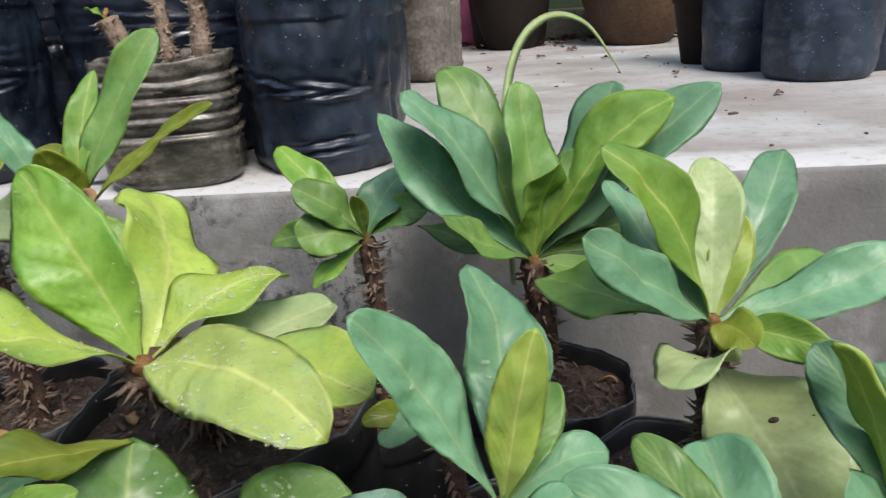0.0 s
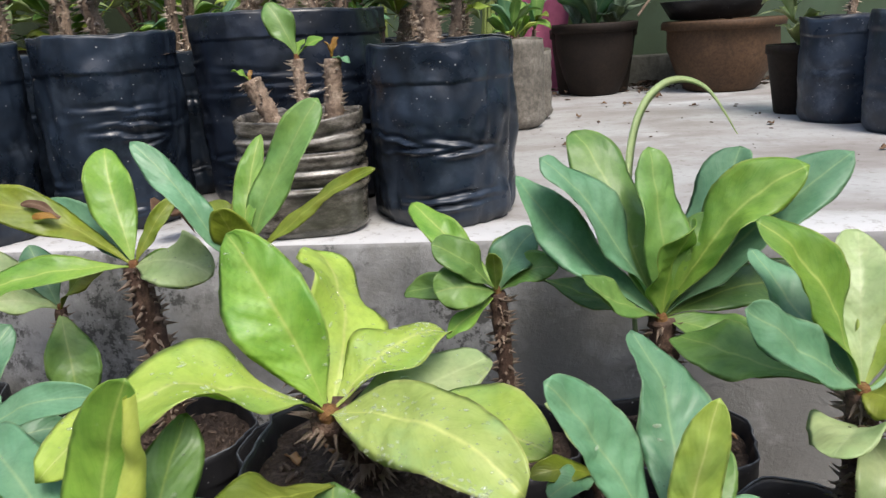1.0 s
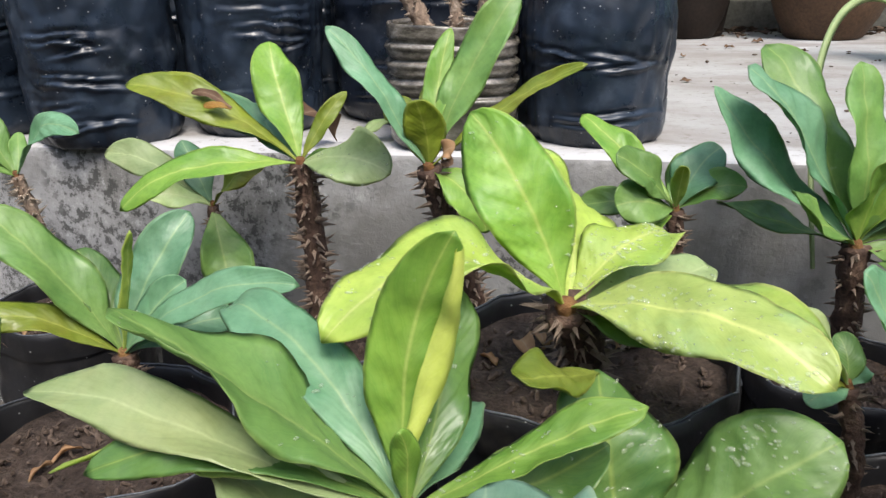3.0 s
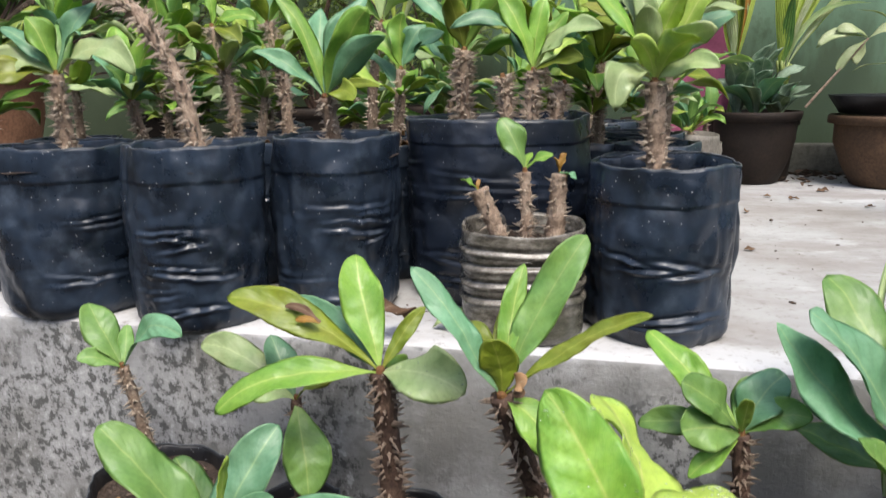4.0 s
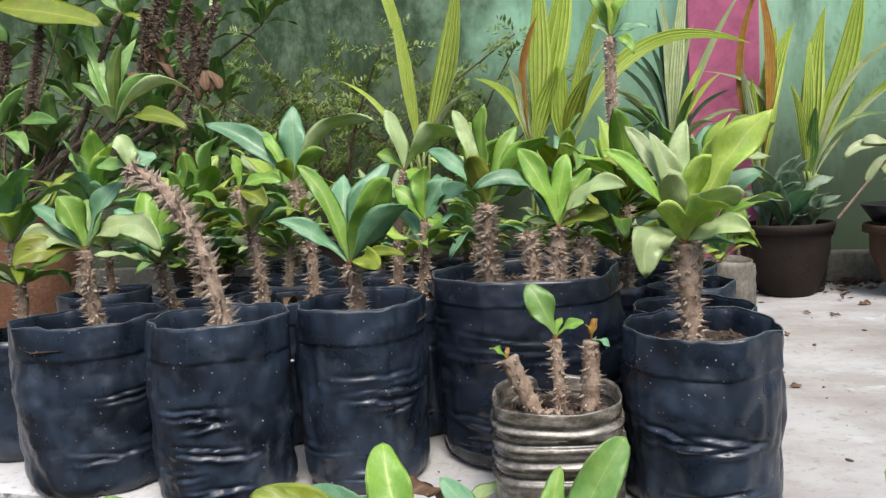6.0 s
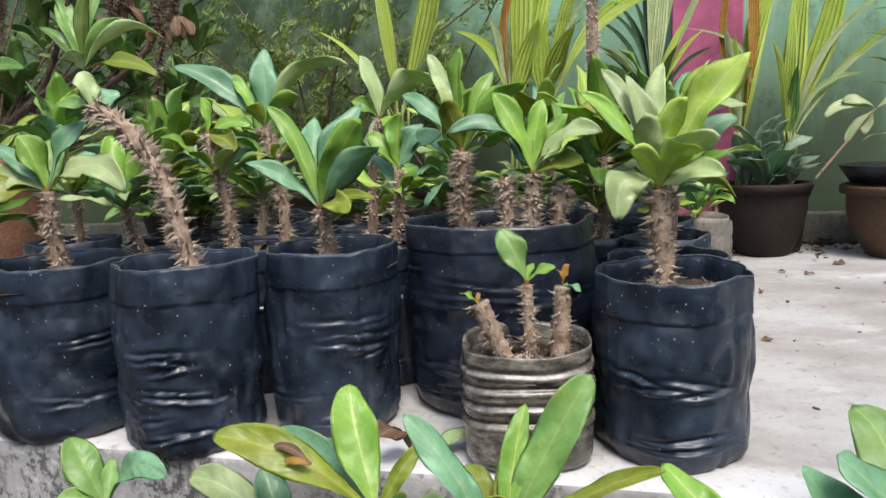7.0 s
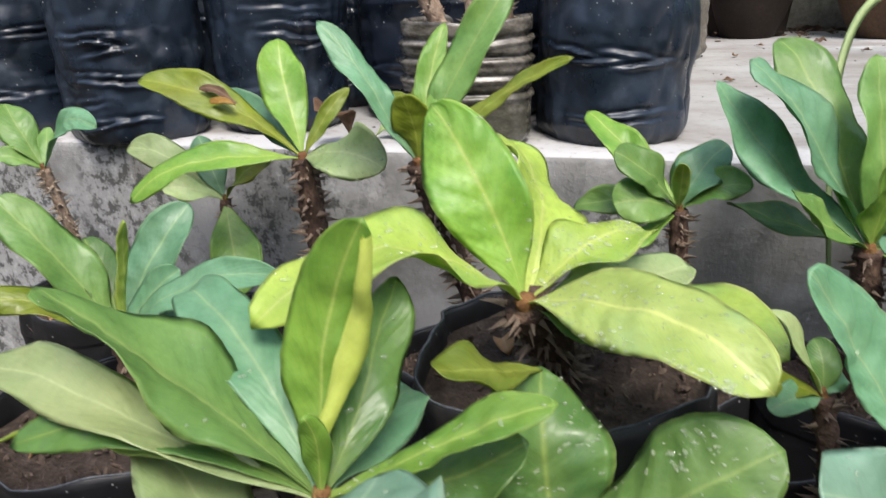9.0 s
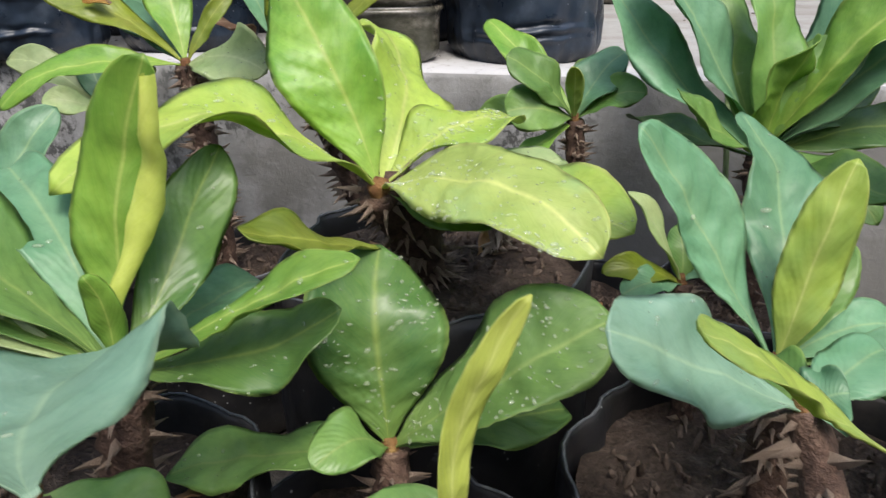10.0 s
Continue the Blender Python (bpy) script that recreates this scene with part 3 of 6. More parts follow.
def bag_mesh(r, h, seed, around=144, rows=90, flare=0.02, fold=0.032, creases=9, oval=0.05, depth=0.03, slump=0.006, folds=()):
    """A filled plastic bag: folded-over cuff, uneven oval body, sideways creases, rounded foot, open mouth."""
    rng = random.Random(seed)
    ang = rng.uniform(0, math.pi)
    off = Vector((rng.uniform(0, 50), rng.uniform(0, 50), 0))
    lines = []
    for _ in range(creases):
        z0, a0, n = rng.uniform(0.05, 0.66) * h, rng.uniform(0, 6.3), rng.randint(1, 4)
        for q in range(n):
            lines.append((z0 + q * rng.uniform(0.007, 0.013), a0 + rng.uniform(-0.4, 0.4), rng.uniform(0.25, 0.8), rng.uniform(0.5, 1.4), rng.uniform(-0.007, 0.007), rng.uniform(0.0022, 0.004)))
    for part_up, turn, wide, deep in folds:
        for q in range(2):
            lines.append((part_up * h + q * rng.uniform(0.006, 0.011), -math.pi / 2 + turn + rng.uniform(-0.12, 0.12), wide * rng.uniform(0.7, 1.1), deep * rng.uniform(0.7, 1.2), rng.uniform(-0.008, 0.008), rng.uniform(0.0022, 0.0034)))
    corners = [2 * math.pi * (k + rng.uniform(-0.33, 0.33)) / 9 + ang for k in range(9)]
    pleat = [(rng.uniform(0, 6.3), rng.uniform(0.0012, 0.0026), rng.uniform(-0.25, 0.25)) for _ in range(5)]

    def facet(a):
        for k in range(9):
            a0, a1 = corners[k], corners[(k + 1) % 9] + (2 * math.pi if k == 8 else 0)
            d = (a - a0) % (2 * math.pi)
            if d <= a1 - a0:
                half = (a1 - a0) / 2
                return 1.025 * math.cos(half) / math.cos(d - half) - 1
        return 0.0

    lean = (rng.uniform(-slump, slump), rng.uniform(-slump, slump))

    def radius(a, z):
        k = z / h
        base = r * (1 + flare * (k - 0.5) * 2 + oval * math.cos(2 * (a - ang)))
        base *= 1 + 0.018 * math.sin(math.pi * min(1, k * 1.15))
        foot = max(0.0, 1 - z / 0.022)
        base -= r * 0.10 * foot ** 2.2
        c, s = math.cos(a), math.sin(a)
        base += 0.0045 * noise.noise(Vector((c * 1.6, s * 1.6, z * 9)) + off) + 0.0022 * noise.noise(Vector((c * 5, s * 5, z * 34)) + off)
        for z0, a0, wide, deep, tilt, thick in lines:
            g = math.exp(-((math.sin((a - a0) / 2) * 2 / wide) ** 2) * 1.4)
            if g < 0.02:
                continue
            zz = z0 + tilt * math.sin(3 * (a - a0)) + 0.003 * noise.noise(Vector((c * 4, s * 4, a0)))
            q = (z - zz) / thick
            base += g * deep * 0.0026 * (math.exp(-q * q) - 0.9 * math.exp(-(q - 1.6) ** 2))
        base += 0.0014 * max(0.0, noise.noise(Vector((c * 9, s * 9, z * 6)) + off)) * (1 if z < h - fold else 0.3)
        top = max(0.0, min(1.0, (z - h + 0.085) / 0.085))
        base *= 1 + 0.8 * facet(a) * top * top
        if around > 60:
            cell = noise.voronoi(Vector((c * 2.1, s * 2.1, z * 17)) + off)[0]
            base += 0.0060 * min(0.4, cell[1] - cell[0]) * (1 - top)
            plane = noise.voronoi(Vector((c * 1.2, s * 1.2, z * 8)) - off)[0]
            base += 0.0075 * min(0.5, plane[1] - plane[0]) * (1 - top)
            small = noise.voronoi(Vector((c * 5.0, s * 5.0, z * 44)) + off)[0]
            base += 0.0016 * min(0.5, small[1] - small[0]) * max(0.0, noise.noise(Vector((c * 2, s * 2, z * 12)) - off)) * 2
            for av, deep, tilt in pleat:
                u = math.sin((a - av - tilt * z / h) / 2) * 2 / 0.05
                base -= deep * math.exp(-u * u)
        if z > h - fold:
            base += 0.0018 + 0.0014 * noise.noise(Vector((c * 4, s * 4, 3)) + off)
        return base

    def rim(a):
        c, s = math.cos(a), math.sin(a)
        return 0.005 * noise.noise(Vector((c * 1.4, s * 1.4, 7)) + off) + 0.0018 * noise.noise(Vector((c * 5, s * 5, 9)) + off)

    zs = [h * (j / rows) for j in range(rows + 1)]
    cuff = h - fold
    zs = sorted([z for z in zs if abs(z - cuff) > 0.0025] + [cuff - 0.0008, cuff + 0.0008])
    verts, faces = [], []

    def ring(make):
        k = len(verts)
        for i in range(around):
            verts.append(make(2 * math.pi * i / around))
        return k

    def at(a, rad, z):
        k = z / h
        return (rad * math.cos(a) + lean[0] * k * k * h * 4, rad * math.sin(a) + lean[1] * k * k * h * 4, z)

    starts = [ring(lambda a: at(a, radius(a, 0.002) * 0.6, 0.0))]
    for z in zs:
        starts.append(ring(lambda a: at(a, radius(a, z), z + rim(a) * max(0, (z / h) - 0.6) * 2.5)))
    for dz, dr in ((0.001, 0.0015), (-0.003, 0.0035), (-0.5 * depth, 0.005), (-depth - 0.01, 0.006)):
        starts.append(ring(lambda a: at(a, radius(a, h) - dr + 0.002 * noise.noise(Vector((math.cos(a) * 3, math.sin(a) * 3, dz * 60)) + off), h + rim(a) + dz)))
    for s0, s1 in zip(starts, starts[1:]):
        for i in range(around):
            k = (i + 1) % around
            faces.append((s0 + i, s0 + k, s1 + k, s1 + i))
    faces.append(tuple(reversed(range(around))))
    lip = [Vector(verts[starts[-4] + i]) for i in range(around)]
    return mesh_of("bag", verts, faces), (lean[0] * h * 4, lean[1] * h * 4), lip


def soil_mesh(r, seed, lump=0.006, around=30, rings=8):
    rng = random.Random(seed)
    off = Vector((rng.uniform(0, 40), rng.uniform(0, 40), 0))
    verts, faces = [(0, 0, 0.004)], []
    for j in range(1, rings + 1):
        for i in range(around):
            a = 2 * math.pi * i / around
            q = r * j / rings
            p = Vector((q * math.cos(a), q * math.sin(a), 0))
            z = lump * (noise.noise(p * 38 + off) + 0.6 * noise.noise(p * 110 + off)) + rng.uniform(-0.0012, 0.0012)
            verts.append((p.x, p.y, z))
    for i in range(around):
        faces.append((0, 1 + i, 1 + (i + 1) % around))
    for j in range(rings - 1):
        for i in range(around):
            a, b = 1 + j * around + i, 1 + j * around + (i + 1) % around
            faces.append((a, a + around, b + around, b))
    return mesh_of("soil", verts, faces)


def crumbs(parent, r, z, seed, count=60, size=0.004, mat=None):
    """Loose grit, husk and twig bits on the soil."""
    rng = random.Random(seed)
    bm = bmesh.new()
    for _ in range(count):
        a, q = rng.uniform(0, 6.3), r * math.sqrt(rng.random())
        s = size * rng.uniform(0.3, 1.0)
        m = Matrix.Translation((q * math.cos(a), q * math.sin(a), z + s * 0.3)) @ Euler([rng.uniform(0, 3) for _ in range(3)]).to_matrix().to_4x4() @ Matrix.Diagonal((s * rng.uniform(0.6, 2.4), s * 0.7, s * 0.5, 1))
        bmesh.ops.create_icosphere(bm, subdivisions=1, radius=1, matrix=m)
    me = bpy.data.meshes.new("grit")
    bm.to_mesh(me)
    bm.free()
    part("grit", me, mat or SOIL_CHIP, parent, "", "stuff")


LITTER = speckled("leaf_litter", [(0.3, (0.035, 0.024, 0.016)), (0.55, (0.09, 0.058, 0.038)), (0.8, (0.20, 0.13, 0.085))], 40, 200, 0.9, 0.002, 0.5)
SOIL_CHIP = speckled("soil_chips", [(0.3, (0.06, 0.04, 0.028)), (0.6, (0.15, 0.11, 0.085)), (0.8, (0.30, 0.25, 0.21))], 70, 200, 0.9, 0.002, 0.5)


def margin_mesh(grid, verts, side, rng):
    """The margin of a leaf curled over onto its face, from its foot to its tip; side 1 or -1, widest past the middle."""
    rows, cols = len(grid) - 1, len(grid[0]) - 1
    edge, inner = (cols, cols - 5) if side > 0 else (0, 5)
    out, faces, uvs = [], [], []
    first = int(rows * 0.16)
    for j in range(first, rows):
        s = (j - first) / (rows - first)
        a, b = verts[grid[j][edge]], verts[grid[j][inner]]
        up = (verts[grid[j + 1][cols // 2]] - verts[grid[j][cols // 2]]).cross(b - a).normalized() * side
        wide = 0.75 * math.sin(math.pi * (0.08 + 0.87 * s)) ** 0.8 * (1 + 0.15 * math.sin(7 * s))
        n = len(out)
        for q, rise in ((0.0, 0.0), (-0.08, 0.0030), (0.25 * wide, 0.0070), (0.7 * wide, 0.0066), (wide, 0.0035)):
            out.append(a.lerp(b, q) + up * rise)
            uvs.append((0.3 + 0.6 * s, 0.2 + 0.25 * q))
        if j > first:
            for q in range(4):
                faces.append((n - 5 + q, n - 4 + q, n + 1 + q, n + q))
    return mesh_of("leaf_margin", out, faces, uvs)


def rosette(owner, origin, leaves, seed, wet=(), rows=18, cols=8, wave=0.15, fold=0.22, marks=(), tip=0.0):
    """Leaves on one growing point, given in the owner's own space: bearing, rise, length, width, arch, twist, tone, sideways bend, curled margin (0, 1 or -1), depth of ripple."""
    for k, (az, el, length, width, sag, twist, tone, *more) in enumerate(leaves):
        rng = random.Random(seed * 100 + k)
        me, grid, verts = leaf_mesh(origin, az, el, length, width, sag, twist, rng, rows, cols, fold, wave=wave, bend=more[0] if more else None, tip=tip, ripple=more[2] if len(more) > 2 else 1.0)
        ob = part("leaf", me, LEAF[tone], owner)
        if len(more) > 1 and more[1]:
            part("leaf_margin", margin_mesh(grid, verts, more[1], rng), LEAF["hem"], ob, "curled yellow leaf margin")
        if k in wet:
            droplets(grid, verts, rng, wet[k], ob)
        if k in marks:
            droplets(grid, verts, rng, marks[k], ob, BLEMISH, 1.5, "blemish", "dark rotten spots")


def stem_on(owner, points, r0, r1, seed, thorns=70, size=0.012, mat=None, crown=True, horn=None, single=False):
    rng = random.Random(seed)
    me, line = tube("stem", points, r0, r1, rng, 22, 10, 0.2)
    st = part("stem", me, mat or STEM, owner)
    if thorns and single:
        thorns_on(st, line, r0, r1, rng, min(300, int(thorns * 2.1)), size * 1.05, horn or (SPINE_TAN if mat == STEM_DARK else SPINE))
    elif thorns:
        part("thorn_coat", spine_mesh(line, r0, r1, rng, int(thorns * 2.1), size * 1.05), horn or (SPINE_TAN if mat == STEM_DARK else SPINE), st, "", "stuff")
    if crown:
        top = Vector(points[-1])
        d = (top - Vector(points[-2])).normalized()
        cm, _ = tube("crown", [top - d * 0.012, top + d * 0.006], r1 * 0.85, r1 * 0.35, rng, 4, 8)
        part("crown", cm, STEM_RED, st, "reddish young growing tip")
    return st


def rim_mesh(lip, r=0.0011):
    """The worn pale edge round a bag's mouth."""
    n = len(lip)
    verts, faces = [], []
    for p in lip:
        out = Vector((p.x, p.y, 0)).normalized()
        verts += [p + out * r, p + Vector((0, 0, r)), p - out * r, p - Vector((0, 0, r))]
    for i in range(n):
        k = (i + 1) % n
        for q in range(4):
            e = (q + 1) % 4
            faces.append((i * 4 + q, i * 4 + e, k * 4 + e, k * 4 + q))
    return mesh_of("rim", verts, faces)


def bag_pot(owner, r, h, seed, mat, depth=0.03, grit=50, **shape):
    me, lean, lip = bag_mesh(r, h, seed, depth=depth, **shape)
    bag = part("bag", me, mat, owner)
    part("rim", rim_mesh(lip), RIM, bag, "pale worn edge of the plastic")
    sm = soil_mesh(r * 1.0, seed)
    so = part("soil", sm, SOIL, owner)
    so.location = (lean[0], lean[1], h - depth)
    if grit:
        crumbs(so, r * 0.85, 0.002, seed, grit)


# ---- setting ----
LEDGE, EDGE = 0.38, 0.80
ground = part("ground", box("ground", (-60, -60, -0.3), (60, 60, 0.0)), GROUND)
tagged(ground, "damp dark earth yard in front of the terrace", "ground", kind="structure")


def terrace():
    """Raised concrete terrace: slightly uneven top with a rounded, chipped front arris."""
    nx, xs = 260, (-4.2, 4.2)
    verts, faces = [], []
    prof = [(-0.0, -0.38), (-0.0, -0.30), (0.0, -0.2), (0.0, -0.1), (0.0, -0.03), (0.0, -0.009), (0.0025, -0.003), (0.008, 0.0), (0.03, 0.001), (0.09, 0.0), (0.3, 0.0), (0.8, 0.0), (1.9, 0.0)]
    for i in range(nx + 1):
        x = xs[0] + (xs[1] - xs[0]) * i / nx
        chip = max(0.0, noise.noise(Vector((x * 11, 0, 3))) - 0.25) * 0.018
        for k, (y, z) in enumerate(prof):
            wav = 0.0022 * noise.noise(Vector((x * 5, z * 7 + y * 4, 1)))
            dy = wav + (chip if 4 <= k <= 7 else 0)
            dz = (-chip * 0.5 if 6 <= k <= 8 else 0) + (0.0025 * noise.noise(Vector((x * 2.5, y * 2.5, 8))) if k > 8 else 0)
            verts.append((x, y + dy, z + dz))
    m = len(prof)
    for i in range(nx):
        for k in range(m - 1):
            faces.append((i * m + k, (i + 1) * m + k, (i + 1) * m + k + 1, i * m + k + 1))
    me = mesh_of("terrace", verts, faces)
    me.materials.append(TOP)
    me.materials.append(FACE)
    for p in me.polygons:
        p.material_index = 1 if p.center.z < -0.005 else 0
    return me


slab = new("floor", terrace())
slab.location = (0, EDGE, LEDGE)
tagged(slab, "whitewashed concrete terrace with a flaking grey front", "floor", kind="structure")
wall = part("wall_north", box("wall_north", (-4.2, 2.66, 0), (4.2, 2.84, 3.0), 0.004), WALL)
tagged(wall, "old green painted garden wall with damp stains", "wall", kind="structure")
plinth = part("wall_plinth", box("wall_plinth", (-4.2, 2.60, LEDGE - 0.002), (4.2, 2.659, LEDGE + 0.10), 0.008), PLINTH)
tagged(plinth, "rough grey plinth along the wall foot", "plinth", kind="structure")
column = part("column", box("column", (-0.03, 2.56, LEDGE - 0.002), (0.182, 2.6585, 3.0), 0.006), PINK)
tagged(column, "pink painted pilaster against the green wall", "column", kind="structure")
# Unseen walls added on three sides, closing the yard for reflections
for side, lo, hi in (("unseen_wall_west", (-4.38, -3.2, 0), (-4.2, 2.84, 2.4)), ("unseen_wall_east", (4.2, -3.2, 0), (4.38, 2.84, 2.4)), ("unseen_wall_south", (-4.38, -3.38, 0), (4.38, -3.2, 2.4))):
    w = part(side, box(side, lo, hi, 0.004), PLAIN_WALL)
    tagged(w, "plain plastered wall, added unseen to close the yard", "wall", kind="structure")


# ---- plants in front of the terrace ----
def front_plant(label, base, pot, stems, rosettes, seed, wet=None, marks=None, husks=0):
    """A thorny potted plant standing on the ground: pot (radius, height), stems and leaf rosettes in world places."""
    b = Vector((base[0], base[1], 0))
    owner = thing("potted_plant", b, label, "potted plant", "thorny plants before the terrace")
    r, h = pot
    bag_pot(owner, r, h, seed, POT_BLACK, 0.020, 190, around=64, rows=30, creases=4)
    for k, (points, r0, r1, thorns, size, dark) in enumerate(stems):
        if not r0:
            continue
        pts = [Vector(p) - b for p in points]
        stem_on(owner, pts, r0, r1, seed * 7 + k, thorns, size, STEM_DARK if dark else STEM, single=True)
    for k, (heart, leaves) in enumerate(rosettes):
        rosette(owner, Vector(heart) - b, leaves, seed * 10 + k, wet or {} if k == 0 else {}, 34, 12, marks=marks or {} if k == len(rosettes) - 1 else {})
    rr = random.Random(seed + 900)
    for k in range(husks):
        a, q = rr.uniform(0, 6.3), r * rr.uniform(0.3, 0.8)
        me, _, _ = leaf_mesh((q * math.cos(a), q * math.sin(a), h - 0.022), rr.uniform(0, 360), rr.uniform(5, 25), rr.uniform(0.018, 0.035), rr.uniform(0.009, 0.016), 0.25, rr.uniform(-50, 50), rr, 8, 6, 0.5)
        part("dry_leaf", me, LEAF["husk"], owner, "curled tan leaf scrap on the soil")
    return owner


front_plant("broad lime-green leaves beaded with rain, thick thorny stem, black pot", (-0.100, 0.475), (0.106, 0.315),
    [([(-0.104, 0.490, 0.280), (-0.103, 0.455, 0.329), (-0.115, 0.416, 0.377)], 0.017, 0.014, 70, 0.014, True),
    ([(-0.062, 0.534, 0.285), (-0.060, 0.530, 0.320), (-0.057, 0.524, 0.352)], 0.008, 0.006, 26, 0.016, False)],
    [((-0.115, 0.416, 0.377), [
        (156, 60, 0.134, 0.056, 0.07, -60, "bright", -0.03, 0, 2.0), (106, 34, 0.140, 0.068, 0.05, 49, "lime", 0.12),
        (47, 14, 0.106, 0.050, 0.15, 6, "lime", 0.016), (-37, 4, 0.158, 0.056, 0.12, 29, "lemon", 0.004, 0, 1.8),
        (-135, 10, 0.168, 0.068, 0.21, -8, "lime", 0.006), (41, 0, 0.131, 0.050, -0.02, 24, "pale", 0.036),
        (-18, 1, 0.148, 0.058, 0.04, 10, "lime", -0.07), (-8, -11, 0.071, 0.027, -0.01, 33, "green", 0.017)]),
    ((-0.097, 0.354, 0.368), [(-121, 23, 0.082, 0.029, -0.02, -18, "olive", -0.01)])],
    11, {2: 190, 3: 190, 4: 110, 6: 40, 0: 24, 5: 50, 1: 40}, {}, 6)

front_plant("dark rain-wet leaves low in a black pot", (-0.085, 0.285), (0.078, 0.235),
    [([(-0.085, 0.295, 0.200), (-0.080, 0.300, 0.240), (-0.082, 0.310, 0.281)], 0.01, 0.009, 25, 0.01, True)],
    [((-0.082, 0.310, 0.281), [
        (108, 62, 0.100, 0.068, 0.13, 8, "dark", -0.04, 0, 2.6), (7, 37, 0.127, 0.060, 0.04, 33, "green", 0.033, 0, 2.2),
        (-178, -14, 0.126, 0.042, 0.03, -7, "green", 0.0), (42, -8, 0.111, 0.038, 0.02, 15, "dark", 0.007),
        (-120, 20, 0.049, 0.030, 0.20, -24, "green")])],
    12, {0: 120, 1: 150, 2: 24}, {}, 3)

front_plant("leaning green leaves and one narrow lime blade in a black pot", (-0.020, 0.145), (0.060, 0.220),
    [([(-0.020, 0.155, 0.185), (-0.016, 0.170, 0.265), (-0.021, 0.186, 0.345)], 0.009, 0.008, 20, 0.01, False)],
    [((-0.021, 0.186, 0.345), [
        (160, 100, 0.092, 0.010, -0.08, -50, "hem", -0.09)]),
    ((-0.020, 0.178, 0.300), [
        (150, 50, 0.066, 0.040, 0.12, -24, "green"), (60, 62, 0.060, 0.034, 0.12, 0, "green")])],
    25, {}, {}, 1)

front_plant("broad blue-green and mottled pale leaves in a black pot", (-0.120, 0.110), (0.062, 0.220),
    [([(-0.110, 0.105, 0.185), (-0.104, 0.100, 0.300), (-0.094, 0.106, 0.398)], 0.006, 0.004, 20, 0.010, True),
    ([(-0.135, 0.130, 0.185), (-0.160, 0.165, 0.255), (-0.182, 0.203, 0.326)], 0.009, 0.007, 30, 0.011, True)],
    [((-0.090, 0.119, 0.416), [(115, -14, 0.134, 0.068, -0.02, -13, "mint", -0.12)]),
    ((-0.182, 0.203, 0.326), [
        (146, 10, 0.127, 0.052, 0.07, 31, "pale", 0.029), (-60, -12, 0.070, 0.030, 0.10, 20, "green"),
        (20, -25, 0.050, 0.034, 0.10, 20, "green")])],
    26, {0: 9}, {}, 1)

front_plant("blue-green leaves on a short stem in a black pot", (-0.410, 0.225), (0.075, 0.210),
    [([(-0.410, 0.235, 0.175), (-0.402, 0.235, 0.232), (-0.400, 0.235, 0.290)], 0.01, 0.009, 30, 0.011, False)],
    [((-0.400, 0.235, 0.290), [
        (67, 80, 0.190, 0.045, 0.06, 54, "teal"), (0, 85, 0.183, 0.050, 0.10, -23, "green"),
        (0, 73, 0.160, 0.040, 0.15, -29, "green"), (141, 66, 0.192, 0.050, 0.10, 5, "teal")])],
    27, {}, {}, 1)

front_plant("large blue-green rosette with one curled lime leaf", (-0.235, 0.265), (0.088, 0.260),
    [([(-0.205, 0.262, 0.225), (-0.190, 0.260, 0.285), (-0.184, 0.261, 0.342)], 0.012, 0.011, 40, 0.012, True)],
    [((-0.184, 0.261, 0.342), [
        (49, 77, 0.132, 0.038, 0.0, 50, "bright", -0.12, 1), (81, 43, 0.114, 0.034, 0.01, 58, "dark", 0.03),
        (-177, 38, 0.160, 0.060, 0.03, 13, "green", -0.006), (180, 15, 0.190, 0.032, 0.11, -22, "pale", -0.09),
        (142, 18, 0.168, 0.040, 0.16, -13, "teal", -0.008), (8, 29, 0.119, 0.024, 0.0, 17, "bright", -0.007),
        (-178, 2, 0.176, 0.030, 0.12, 16, "lime", -0.02), (88, -8, 0.133, 0.047, 0.06, 8, "teal", 0.002),
        (17, 16, 0.098, 0.040, -0.08, 29, "dark", 0.0), (-90, 81, 0.050, 0.014, 0.05, 37, "bright"),
        (-167, 12, 0.142, 0.030, 0.15, -28, "dark")])],
    13, {4: 12, 5: 24, 8: 20, 1: 8, 2: 10}, {}, 4)

front_plant("upright blue-green leaves with a lime one, thorny stem", (0.105, 0.350), (0.098, 0.270),
    [([(0.098, 0.345, 0.235), (0.096, 0.342, 0.285), (0.090, 0.336, 0.333)], 0.01, 0.009, 40, 0.012, True),
    ([(0.065, 0.410, 0.235), (0.065, 0.414, 0.285), (0.057, 0.420, 0.331)], 0.007, 0.006, 25, 0.009, True)],
    [((0.090, 0.336, 0.333), [
        (97, 43, 0.137, 0.047, 0.03, 22, "teal", 0.074, 0, 2.2), (174, 58, 0.125, 0.038, -0.01, -41, "teal", 0.091, 0, 2.2),
        (30, 78, 0.096, 0.028, 0.02, 68, "lime", 0.013), (33, -1, 0.056, 0.026, 0.10, 21, "green"),
        (27, 10, 0.066, 0.030, 0.10, 21, "teal"), (58, 40, 0.070, 0.028, 0.08, 2, "green")]),
    ((0.057, 0.420, 0.331), [
        (180, 58, 0.062, 0.020, 0.05, -12, "pale"), (-156, 14, 0.050, 0.018, 0.10, -38, "olive"),
        (104, 53, 0.034, 0.020, 0.10, -18, "green"), (-138, 6, 0.045, 0.020, 0.10, -27, "teal"),
        (48, 44, 0.019, 0.022, 0.10, 13, "teal")])],
    14, {0: 6, 1: 4}, {}, 1)

